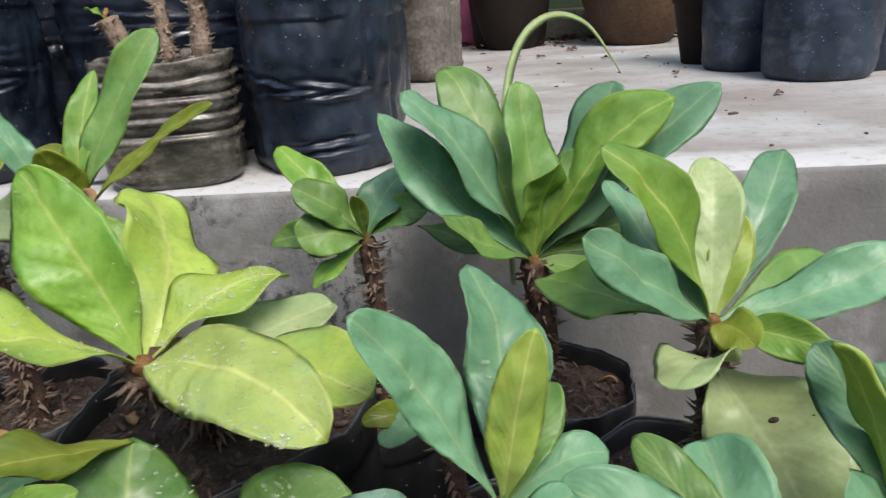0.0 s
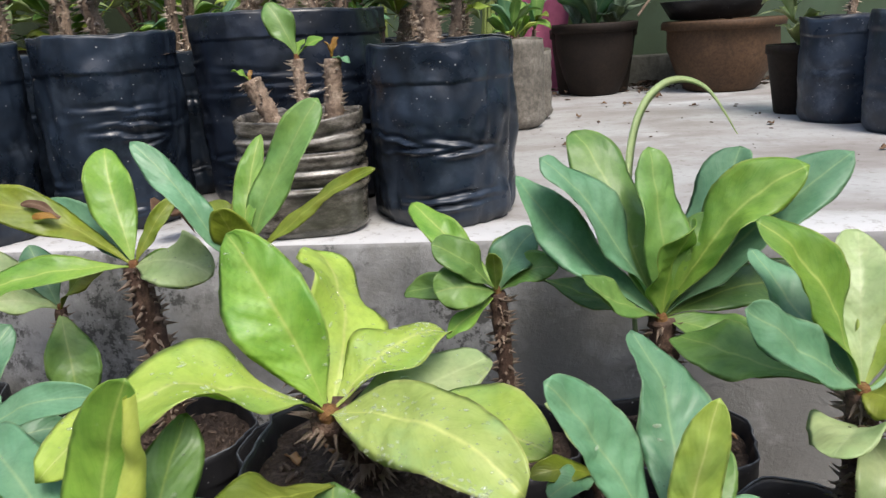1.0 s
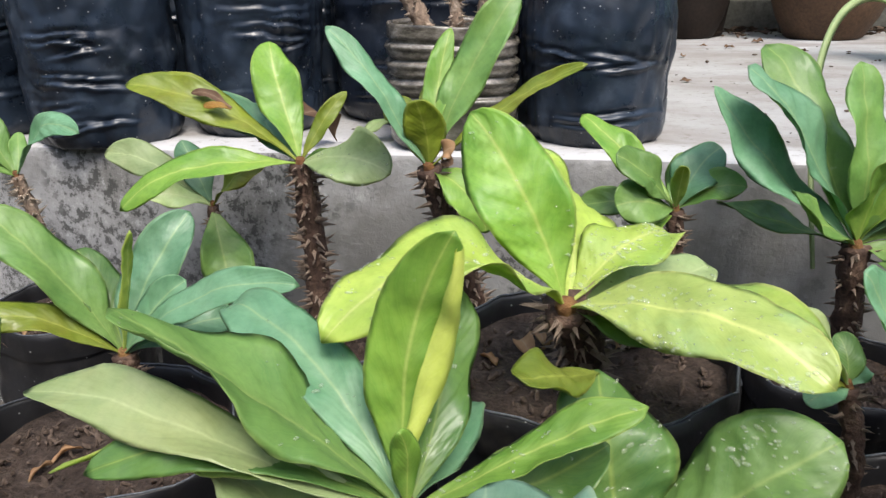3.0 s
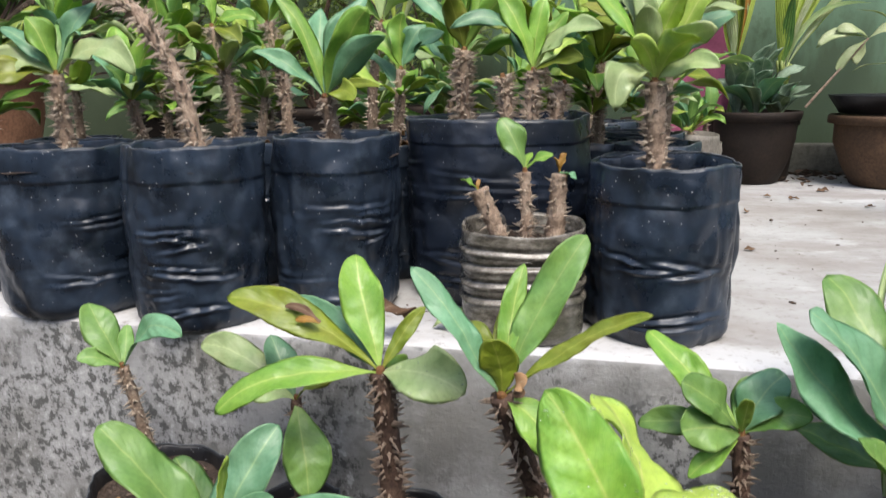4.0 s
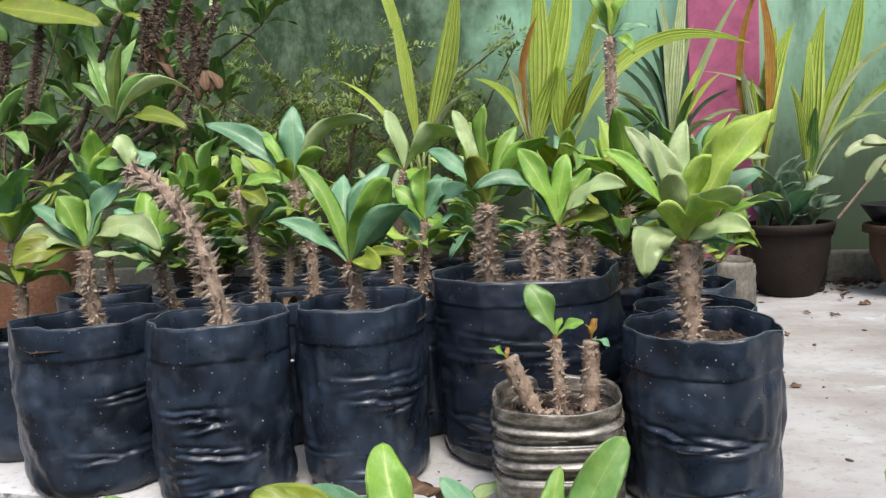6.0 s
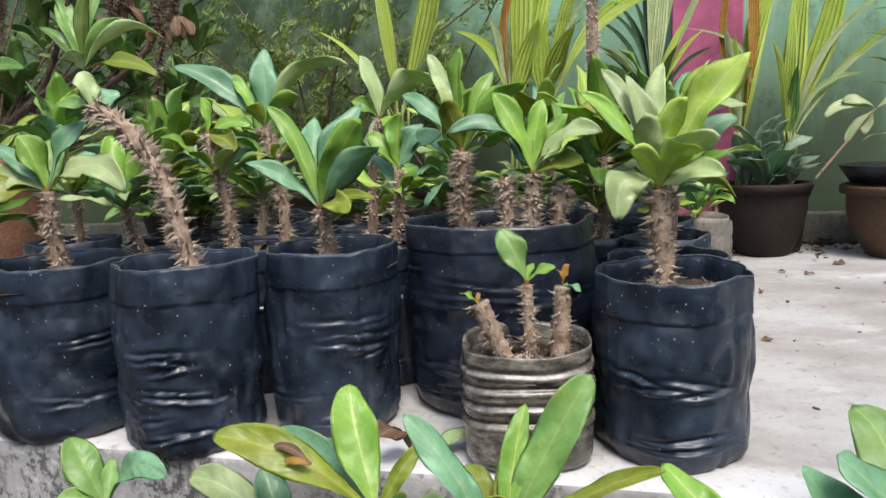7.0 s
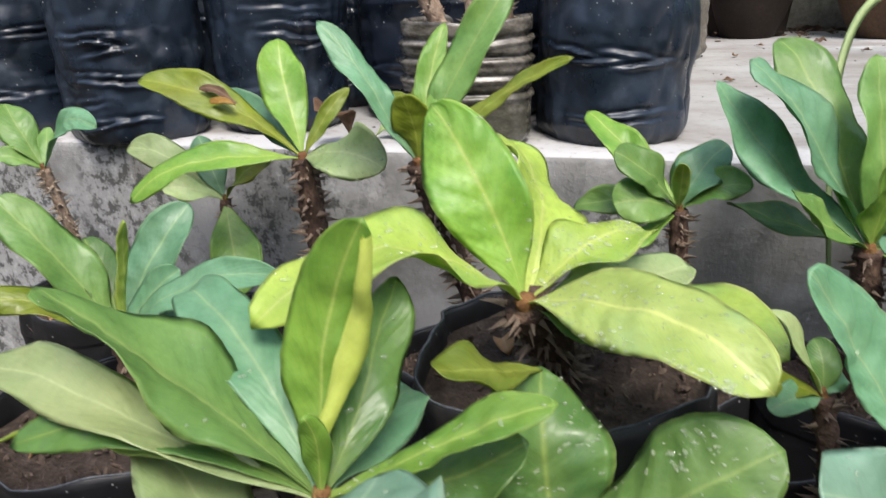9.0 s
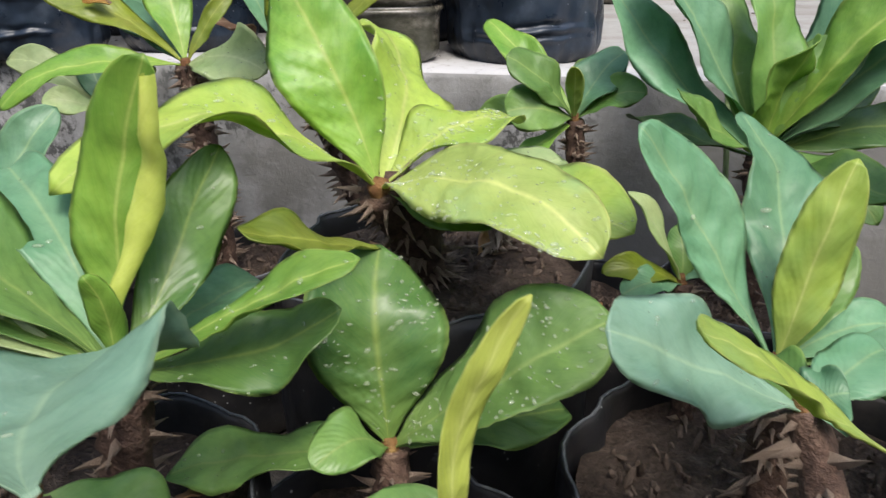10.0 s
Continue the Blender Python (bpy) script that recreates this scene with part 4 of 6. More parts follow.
front_plant("smooth blue-green leaves on a stout grey thorny stem", (0.140, 0.215), (0.075, 0.250),
    [([(0.122, 0.235, 0.215), (0.108, 0.258, 0.285), (0.089, 0.285, 0.345)], 0.0095, 0.008, 22, 0.015, True),
    ([(0.140, 0.205, 0.215), (0.125, 0.230, 0.285), (0.108, 0.255, 0.352)], 0, 0, 0, 0, False)],
    [((0.089, 0.285, 0.345), [
        (-150, 30, 0.102, 0.044, -0.01, -41, "mint", 0.046), (41, 17, 0.047, 0.030, 0.10, 9, "teal"),
        (0, 36, 0.017, 0.030, 0.10, 26, "teal"), (103, -14, 0.053, 0.030, 0.10, -30, "green")]),
    ((0.108, 0.255, 0.352), [
        (-142, 38, 0.118, 0.022, -0.01, -22, "lime", 0.05)])],
    15, {0: 10}, {}, 5)

front_plant("tall straight thorny stem with yellow-green and nibbled olive leaves", (-0.372, 0.690), (0.078, 0.200),
    [([(-0.372, 0.680, 0.165), (-0.368, 0.669, 0.284), (-0.371, 0.656, 0.403)], 0.014, 0.011, 130, 0.013, True),
    ([(-0.372, 0.690, 0.165), (-0.394, 0.669, 0.311), (-0.430, 0.644, 0.457)], 0, 0, 0, 0, False)],
    [((-0.371, 0.656, 0.403), [
        (126, 54, 0.135, 0.046, 0.03, -6, "bright"), (-176, 26, 0.181, 0.042, 0.07, -37, "olive"),
        (-160, -11, 0.175, 0.038, 0.12, -40, "bright"), (37, 52, 0.082, 0.018, 0.05, 67, "olive"),
        (139, 23, 0.115, 0.036, 0.04, -21, "teal"), (154, 18, 0.168, 0.036, 0.05, -34, "teal"),
        (-22, 2, 0.106, 0.058, 0.10, 50, "pale"), (70, -22, 0.057, 0.030, 0.10, 57, "bright")]),
    ((-0.430, 0.644, 0.457), [
        (174, 19, 0.043, 0.010, 0.10, -49, "dry"), (-171, 4, 0.026, 0.008, 0.10, -59, "copper")])],
    16, {6: 30}, {}, 1)

front_plant("small plant with hanging pale leaves on a thin stem", (-0.500, 0.700), (0.062, 0.200),
    [([(-0.500, 0.700, 0.165), (-0.492, 0.700, 0.254), (-0.491, 0.700, 0.342)], 0.007, 0.006, 50, 0.009, True)],
    [((-0.491, 0.700, 0.342), [
        (171, 21, 0.142, 0.040, 0.10, -37, "pale"), (145, 51, 0.083, 0.036, 0.05, -15, "teal"),
        (-57, -57, 0.109, 0.054, 0.05, 0, "green"), (-16, 34, 0.090, 0.030, 0.10, 57, "olive"),
        (-152, 16, 0.066, 0.030, 0.10, -50, "pale")])],
    17, {}, {}, 1)

front_plant("leaning thorny stem with narrow dark green leaves", (-0.215, 0.668), (0.072, 0.200),
    [([(-0.185, 0.668, 0.165), (-0.203, 0.633, 0.291), (-0.233, 0.591, 0.418)], 0.012, 0.01, 110, 0.013, True),
    ([(-0.215, 0.668, 0.165), (-0.214, 0.631, 0.295), (-0.221, 0.585, 0.426)], 0, 0, 0, 0, False)],
    [((-0.233, 0.591, 0.418), [
        (36, 59, 0.164, 0.038, 0.03, 46, "green"), (180, 55, 0.142, 0.030, 0.04, -38, "teal"),
        (-5, 35, 0.155, 0.018, 0.04, 44, "olive"), (132, 37, 0.084, 0.034, 0.06, -11, "olive"),
        (77, 65, 0.123, 0.022, 0.03, 20, "bright"), (-21, -41, 0.074, 0.040, 0.15, 35, "bright"),
        (-107, 71, 0.064, 0.035, 0.05, 28, "olive"), (85, 58, 0.095, 0.034, 0.05, 15, "olive")]),
    ((-0.221, 0.585, 0.426), [
        (-23, 43, 0.018, 0.018, 0.20, 64, "husk"), (-32, -18, 0.010, 0.012, 0.20, 40, "dry")])],
    18, {}, {}, 1)

front_plant("young thin plant with few small green leaves", (-0.685, 0.695), (0.085, 0.220),
    [([(-0.685, 0.695, 0.185), (-0.683, 0.681, 0.282), (-0.690, 0.664, 0.379)], 0.008, 0.006, 90, 0.009, False)],
    [((-0.690, 0.664, 0.379), [
        (159, 51, 0.089, 0.040, 0.05, -9, "green"), (-12, 28, 0.112, 0.030, 0.22, 57, "teal"),
        (-139, 23, 0.050, 0.022, 0.10, -53, "green"), (112, 52, 0.052, 0.018, 0.05, 17, "green")])],
    19, {}, {}, 1)

front_plant("low blue-green rosette in a black pot with dry leaves", (-0.490, 0.475), (0.105, 0.215),
    [([(-0.480, 0.495, 0.180), (-0.476, 0.494, 0.228), (-0.480, 0.493, 0.275)], 0.011, 0.01, 40, 0.011, True)],
    [((-0.480, 0.493, 0.275), [
        (-178, 52, 0.161, 0.050, 0.05, -25, "green"), (-15, 76, 0.119, 0.014, 0.02, 8, "lime"),
        (62, 53, 0.133, 0.048, 0.05, 41, "teal"), (20, 47, 0.086, 0.034, 0.06, 57, "teal"),
        (-3, 25, 0.182, 0.034, 0.12, 53, "teal"), (-148, 24, 0.124, 0.030, 0.12, -42, "olive"),
        (144, 49, 0.104, 0.040, 0.06, -7, "dark"), (37, 6, 0.101, 0.035, 0.10, 44, "teal")])],
    20, {}, {}, 4)

front_plant("small plant with drooping olive and blue-green leaves", (-0.012, 0.690), (0.075, 0.190),
    [([(-0.012, 0.690, 0.155), (-0.010, 0.684, 0.259), (-0.016, 0.676, 0.362)], 0.01, 0.008, 90, 0.011, True)],
    [((-0.016, 0.676, 0.362), [
        (144, 35, 0.134, 0.036, 0.06, -30, "bright"), (-161, 43, 0.084, 0.040, 0.05, -57, "green"),
        (28, 53, 0.071, 0.044, 0.08, 37, "teal"), (-10, 25, 0.065, 0.032, 0.12, 51, "green"),
        (-149, -31, 0.067, 0.022, 0.05, -21, "bright"), (168, -4, 0.098, 0.028, 0.08, -49, "green"),
        (-152, 11, 0.066, 0.046, 0.08, -63, "green"), (-92, 56, 0.063, 0.016, 0.03, -2, "lime"),
        (56, 52, 0.058, 0.040, 0.08, 20, "green")])],
    21, {}, {}, 1)

front_plant("dense dark green rosette of upright leaves", (0.145, 0.680), (0.080, 0.210),
    [([(0.145, 0.680, 0.175), (0.146, 0.670, 0.260), (0.135, 0.651, 0.343)], 0.013, 0.012, 60, 0.011, True)],
    [((0.135, 0.651, 0.343), [
        (172, 46, 0.188, 0.058, -0.04, -36, "teal", -0.027), (180, 56, 0.188, 0.062, 0.04, -30, "teal", 0.022, 0, 2.2),
        (128, 54, 0.202, 0.060, 0.07, -13, "green", -0.024), (104, 76, 0.158, 0.050, 0.06, 16, "green", 0.015),
        (42, 53, 0.182, 0.062, 0.03, -1, "teal", 0.062), (-4, 51, 0.182, 0.060, 0.09, 38, "bright", 0.0, 0, 2.2),
        (4, 43, 0.216, 0.068, 0.02, 30, "teal", -0.02), (-60, 68, 0.105, 0.056, 0.09, 25, "bright", 0.0),
        (42, 24, 0.140, 0.051, 0.01, 19, "dark", 0.023), (-139, 33, 0.119, 0.036, -0.03, -40, "green", 0.012),
        (144, 7, 0.130, 0.044, -0.01, 0, "dark", -0.02), (13, 7, 0.160, 0.050, 0.08, 43, "dark"),
        (-28, -21, 0.100, 0.045, 0.12, 47, "green"), (20, 62, 0.105, 0.045, 0.06, 37, "green")])],
    22, {}, {}, 1)

front_plant("rosette of pale and blue-green leaves with old spotted ones below", (0.240, 0.490), (0.088, 0.220),
    [([(0.240, 0.490, 0.185), (0.242, 0.483, 0.275), (0.235, 0.474, 0.362)], 0.012, 0.01, 80, 0.011, True)],
    [((0.235, 0.474, 0.362), [
        (174, 59, 0.140, 0.050, 0.08, -38, "bright", 0.06), (-155, 38, 0.128, 0.040, 0.0, -60, "teal", -0.011),
        (132, 43, 0.121, 0.046, 0.01, -6, "teal", -0.022), (77, 54, 0.117, 0.040, 0.06, 5, "pale", -0.012),
        (53, 34, 0.161, 0.036, 0.10, 18, "teal", 0.051), (60, 52, 0.078, 0.028, 0.05, 2, "lime", 0.032),
        (-47, 2, 0.078, 0.028, 0.05, 54, "bright"), (7, 19, 0.136, 0.044, -0.05, 39, "teal", 0.014),
        (126, -5, 0.161, 0.053, 0.01, -17, "green", -0.035), (-73, 5, 0.042, 0.030, 0.10, 44, "olive"),
        (27, -5, 0.174, 0.050, 0.10, 35, "green")]),
    ((0.236, 0.475, 0.335), [
        (-123, 14, 0.086, 0.050, 0.10, 15, "pale"), (-69, -34, 0.116, 0.085, 0.05, 47, "pale")])],
    23, {}, {0: 5, 1: 7}, 2)

front_plant("blue-green and lime leaves rising from a small black pot", (0.290, 0.330), (0.045, 0.235),
    [([(0.290, 0.330, 0.200), (0.292, 0.335, 0.259), (0.286, 0.340, 0.318)], 0.009, 0.008, 30, 0.01, False)],
    [((0.286, 0.340, 0.318), [
        (140, 61, 0.095, 0.036, 0.05, -63, "teal"), (180, 67, 0.108, 0.026, 0.05, 33, "lime"),
        (94, 67, 0.077, 0.036, 0.08, -32, "teal"), (-145, 31, 0.061, 0.030, 0.10, -42, "teal"),
        (0, 88, 0.069, 0.035, 0.10, 28, "green")])],
    28, {}, {}, 1)

front_plant("broad blue-green leaves low in a small black pot", (0.205, 0.315), (0.066, 0.220),
    [([(0.205, 0.305, 0.185), (0.207, 0.303, 0.237), (0.200, 0.300, 0.290)], 0.009, 0.008, 30, 0.01, False)],
    [((0.200, 0.300, 0.290), [
        (89, 32, 0.094, 0.050, 0.10, -22, "teal"), (160, 35, 0.107, 0.045, 0.12, -44, "teal"),
        (119, 37, 0.100, 0.030, 0.10, -34, "green")])],
    24, {}, {}, 1)




# ---- potted plants on the terrace ----
def filler_leaves(rng, n, size):
    """A loose rosette of n leaves in mixed greens: upright young ones, spreading and drooping older ones."""
    rows, start = [], rng.uniform(0, 360)
    for k in range(n):
        old = k / n
        el = 80 - 75 * old + rng.uniform(-14, 14)
        ln = size * rng.uniform(0.6, 1.25)
        rows.append((start + k * 137.5 + rng.uniform(-15, 15), el, ln, ln * rng.uniform(0.23, 0.37), rng.uniform(0.03, 0.10 + 0.22 * old), rng.uniform(-30, 30),
                     rng.choice(("green", "bright", "bright", "teal", "pale", "lime") if old < 0.5 else ("green", "teal", "pale", "pale", "olive", "olive", "bright", "lime"))))
    return rows


def bag_plant(label, x, y, r, h, seed, mat, stems, rosettes, group="bagged plants on the terrace", depth=0.028, shoots=0, **shape):
    """A black planting bag on the terrace with its plant; stems and rosettes in world places."""
    b = Vector((x, y, LEDGE))
    owner = thing("bagged_plant", b, label, "potted plant", group)
    bag_pot(owner, r, h, seed, mat, depth, 50, **shape)
    for k, (points, r0, r1, thorns, size) in enumerate(stems):
        stem_on(owner, [Vector(p) - b for p in points], r0, r1, seed * 7 + k, thorns, size, single=y < 1.12)
    for k, (heart, leaves) in enumerate(rosettes):
        rosette(owner, Vector(heart) - b, [(a, e, ln, w * 0.86, *rest) for a, e, ln, w, *rest in leaves], seed * 10 + k, wave=0.22, fold=0.3, tip=0.4)
    rr = random.Random(seed + 70)
    for k, (points, r0, r1, thorns, size) in enumerate(stems[:shoots]):
        foot = Vector(points[0]) - b
        for q in range(2):
            a = rr.uniform(0, 6.3)
            me, _, _ = leaf_mesh(foot + Vector((0.03 * math.cos(a), 0.03 * math.sin(a), 0.004)), rr.uniform(0, 360), rr.uniform(0, 30), rr.uniform(0.03, 0.06), rr.uniform(0.014, 0.024), 0.25, rr.uniform(-50, 50), rr, 8, 6, 0.5)
            part("dry_leaf", me, LEAF[rr.choice(("dry", "husk"))], owner, "curled brown leaf fallen on the soil")
        at = Vector(points[1]).lerp(Vector(points[-1]), 0.35) - b
        rosette(owner, at, [(a, e * 0.5, ln, w, sg, tw, tone) for a, e, ln, w, sg, tw, tone in filler_leaves(rr, 8, 0.095)], seed * 10 + 5 + k, rows=10, cols=6, wave=0.22, fold=0.3, tip=0.5)
    return owner


bag_plant("bent thorny stem with pale leaf tuft in a black bag", -0.703, 0.858, 0.086, 0.240, 31, FILM,
    [([(-0.684, 0.858, 0.590), (-0.711, 0.860, 0.695), (-0.755, 0.860, 0.779), (-0.815, 0.860, 0.822)], 0.0105, 0.009, 190, 0.015)],
    [((-0.815, 0.860, 0.822), [
        (180, 72, 0.048, 0.039, 0.05, -36, "pale"), (180, 6, 0.056, 0.025, 0.05, -57, "green"),
        (35, 22, 0.038, 0.034, 0.10, 57, "teal"), (162, -10, 0.066, 0.022, 0.05, 40, "green")])], fold=0.044, creases=2, folds=((0.52, 0.15, 0.5, 2.6), (0.46, 0.2, 0.4, 2.4), (0.31, 0.28, 0.7, 2.6), (0.10, 0.3, 0.6, 2.2)))

bag_plant("short stem with broad green and yellowing leaves in a black bag", -0.922, 0.878, 0.098, 0.235, 32, FILM,
    [([(-0.905, 0.875, 0.585), (-0.906, 0.866, 0.650), (-0.902, 0.860, 0.714)], 0.011, 0.009, 80, 0.012)],
    [((-0.902, 0.860, 0.714), [
        (-162, 68, 0.083, 0.047, 0.05, -47, "bright"), (180, 37, 0.107, 0.034, 0.10, -44, "teal"),
        (-162, 5, 0.096, 0.045, 0.15, -57, "pale"), (-153, -8, 0.099, 0.050, 0.12, -57, "olive"),
        (28, 57, 0.116, 0.034, 0.08, 57, "teal"), (-8, -2, 0.141, 0.050, 0.25, 57, "pale"),
        (124, 50, 0.093, 0.045, 0.05, 11, "green")])], fold=0.044, creases=2, folds=((0.55, 1.0, 0.4, 2.0), (0.22, 0.8, 0.5, 1.6)))

bag_plant("upright green leaves on a short thorny stem, tall black bag", -0.537, 0.955, 0.090, 0.245, 33, FILM,
    [([(-0.535, 0.950, 0.595), (-0.532, 0.940, 0.640), (-0.535, 0.930, 0.677)], 0.011, 0.009, 50, 0.012)],
    [((-0.535, 0.930, 0.677), [
        (180, 65, 0.153, 0.036, 0.06, -43, "bright"), (113, 66, 0.133, 0.047, 0.05, 4, "teal"),
        (-16, 57, 0.136, 0.056, 0.04, -35, "bright"), (-12, 39, 0.125, 0.045, 0.08, -42, "teal"),
        (-174, 33, 0.118, 0.031, 0.08, -57, "teal"), (-18, 8, 0.096, 0.016, 0.10, 57, "olive"),
        (-35, -2, 0.071, 0.034, 0.15, 57, "olive"), (54, 61, 0.154, 0.045, 0.10, 48, "teal")])], fold=0.044, creases=2, folds=((0.45, 0.95, 0.35, 2.0), (0.08, 0.44, 0.5, 1.4)))

bag_plant("three thorny stems in a large blue-black bag", -0.325, 1.100, 0.143, 0.262, 34, FILM_BLUE,
    [([(-0.304, 1.040, 0.610), (-0.305, 1.040, 0.670), (-0.310, 1.040, 0.700)], 0.009, 0.008, 80, 0.013),
    ([(-0.266, 1.035, 0.610), (-0.268, 1.040, 0.660), (-0.266, 1.040, 0.708)], 0.01, 0.009, 90, 0.013),
    ([(-0.235, 1.050, 0.610), (-0.232, 1.050, 0.660), (-0.225, 1.050, 0.690)], 0.009, 0.008, 70, 0.013),
    ([(-0.378, 1.100, 0.610), (-0.382, 1.100, 0.680), (-0.379, 1.100, 0.741)], 0.012, 0.01, 130, 0.014)],
    [((-0.266, 1.040, 0.708), [
        (180, 65, 0.124, 0.045, 0.05, -57, "bright"), (59, 77, 0.104, 0.036, 0.05, 31, "bright"),
        (-165, 27, 0.131, 0.034, 0.30, -57, "teal"), (-18, 28, 0.113, 0.045, 0.20, 57, "pale"),
        (23, 58, 0.094, 0.034, 0.05, 57, "bright"), (127, 46, 0.090, 0.045, 0.05, -26, "teal"),
        (-16, 12, 0.074, 0.034, 0.10, 57, "olive")]),
    ((-0.379, 1.100, 0.741), [
        (0, 90, 0.150, 0.039, 0.04, 57, "bright"), (159, 69, 0.157, 0.034, 0.05, -40, "pale"),
        (-108, 61, 0.086, 0.045, 0.05, 26, "olive"), (-11, 43, 0.138, 0.050, 0.10, -47, "bright"),
        (168, 43, 0.132, 0.034, 0.10, -53, "teal"), (43, 63, 0.131, 0.034, 0.05, 49, "bright")])], folds=((0.12, -0.3, 0.4, 2.2), (0.25, -0.4, 0.4, 1.8)))

bag_plant("thick stem with broad pale-green leaves, black bag", -0.090, 0.935, 0.091, 0.213, 35, FILM,
    [([(-0.097, 0.938, 0.565), (-0.101, 0.937, 0.630), (-0.104, 0.935, 0.691)], 0.0135, 0.012, 60, 0.013)],
    [((-0.104, 0.935, 0.691), [
        (0, 57, 0.180, 0.065, 0.06, 53, "lime"), (-132, -26, 0.075, 0.054, 0.45, -51, "pale"),
        (-25, 39, 0.093, 0.049, 0.15, -49, "pale"), (79, 78, 0.151, 0.038, 0.05, 10, "pale"),
        (150, 73, 0.142, 0.032, 0.05, -42, "pale"), (180, 53, 0.148, 0.032, 0.08, -49, "bright"),
        (-23, 12, 0.079, 0.043, 0.15, 57, "pale"), (-34, 71, 0.110, 0.043, 0.10, -38, "lime"),
        (-120, 41, 0.076, 0.032, 0.10, 30, "lime"), (29, 38, 0.133, 0.043, 0.10, 55, "teal"),
        (-106, 59, 0.101, 0.038, 0.05, 14, "pale"), (149, 62, 0.165, 0.032, 0.06, -43, "pale"),
        (-53, 32, 0.089, 0.043, 0.15, -34, "lime")])], fold=0.042, creases=2, folds=((0.44, -0.35, 0.4, 2.6), (0.42, 0.4, 0.4, 2.6), (0.12, 0.1, 0.6, 2.2)))

bag_plant("two leggy thorny stems in a black bag", -0.715, 1.100, 0.085, 0.225, 36, FILM,
    [([(-0.686, 1.120, 0.580), (-0.690, 1.120, 0.700), (-0.710, 1.120, 0.794)], 0.01, 0.009, 140, 0.012),
    ([(-0.745, 1.060, 0.580), (-0.750, 1.055, 0.680), (-0.770, 1.050, 0.784)], 0.01, 0.008, 120, 0.012)],
    [((-0.710, 1.120, 0.794), [
        (180, 34, 0.191, 0.047, 0.08, -52, "teal"), (93, 81, 0.127, 0.050, 0.04, 20, "teal"),
        (162, 53, 0.109, 0.028, 0.05, -37, "bright"), (-7, 28, 0.182, 0.036, 0.20, -44, "pale"),
        (-21, 28, 0.095, 0.034, 0.10, -36, "bright"), (-99, 37, 0.051, 0.034, 0.10, 34, "olive")]),
    ((-0.770, 1.050, 0.784), [
        (180, 85, 0.057, 0.022, 0.05, -39, "bright"), (180, -22, 0.066, 0.034, 0.12, 48, "olive"),
        (0, 7, 0.079, 0.034, 0.15, 57, "bright"), (-25, -22, 0.075, 0.039, 0.10, 48, "olive")])], shoots=2)

bag_plant("leafy young plant in a black bag", -0.912, 1.075, 0.085, 0.215, 37, FILM,
    [([(-0.910, 1.060, 0.570), (-0.909, 1.020, 0.673)], 0.009, 0.008, 60, 0.011)],
    [((-0.909, 1.020, 0.673), [
        (180, 51, 0.119, 0.045, 0.10, -41, "teal"), (144, 74, 0.123, 0.045, 0.05, -10, "bright"),
        (15, 59, 0.148, 0.045, 0.08, -47, "bright"), (-23, 35, 0.094, 0.034, 0.10, -27, "teal"),
        (-118, 59, 0.066, 0.034, 0.10, -57, "dark")])], shoots=1)

bag_plant("leafy green plant in a black bag", -0.525, 1.160, 0.082, 0.215, 38, FILM,
    [([(-0.515, 1.155, 0.570), (-0.500, 1.150, 0.650), (-0.495, 1.150, 0.716)], 0.009, 0.008, 60, 0.011)],
    [((-0.495, 1.150, 0.716), [
        (0, 87, 0.090, 0.045, 0.05, -49, "bright"), (0, 37, 0.092, 0.045, 0.10, 57, "teal"),
        (180, 49, 0.076, 0.045, 0.10, -55, "bright"), (29, 60, 0.082, 0.045, 0.08, 57, "teal")])], shoots=1)

bag_plant("tall plant with spotted pale leaves in a black bag", -0.620, 1.330, 0.085, 0.215, 39, FILM,
    [([(-0.615, 1.330, 0.570), (-0.600, 1.310, 0.700), (-0.577, 1.300, 0.802)], 0.01, 0.008, 90, 0.011)],
    [((-0.577, 1.300, 0.802), [
        (-22, 23, 0.144, 0.056, 0.20, -43, "pale"), (180, 75, 0.118, 0.045, 0.05, -50, "pale"),
        (-41, -23, 0.083, 0.045, 0.10, 46, "bright"), (180, 33, 0.063, 0.034, 0.10, -57, "bright")])], shoots=1)

bag_plant("lone tall grey stem with a tuft of leaves", -0.235, 1.740, 0.085, 0.210, 40, FILM,
    [([(-0.235, 1.740, 0.560), (-0.230, 1.750, 0.800), (-0.228, 1.750, 1.077)], 0.0135, 0.011, 420, 0.010)],
    [((-0.228, 1.750, 1.077), [
        (180, 88, 0.134, 0.050, 0.04, -57, "lime"), (0, 66, 0.102, 0.040, 0.05, 57, "bright"),
        (0, 9, 0.087, 0.030, 0.15, 57, "teal"), (180, 38, 0.051, 0.025, 0.10, -57, "pale"),
        (157, 65, 0.118, 0.040, 0.08, -50, "bright"), (-30, -37, 0.076, 0.030, 0.20, 57, "bright")])])



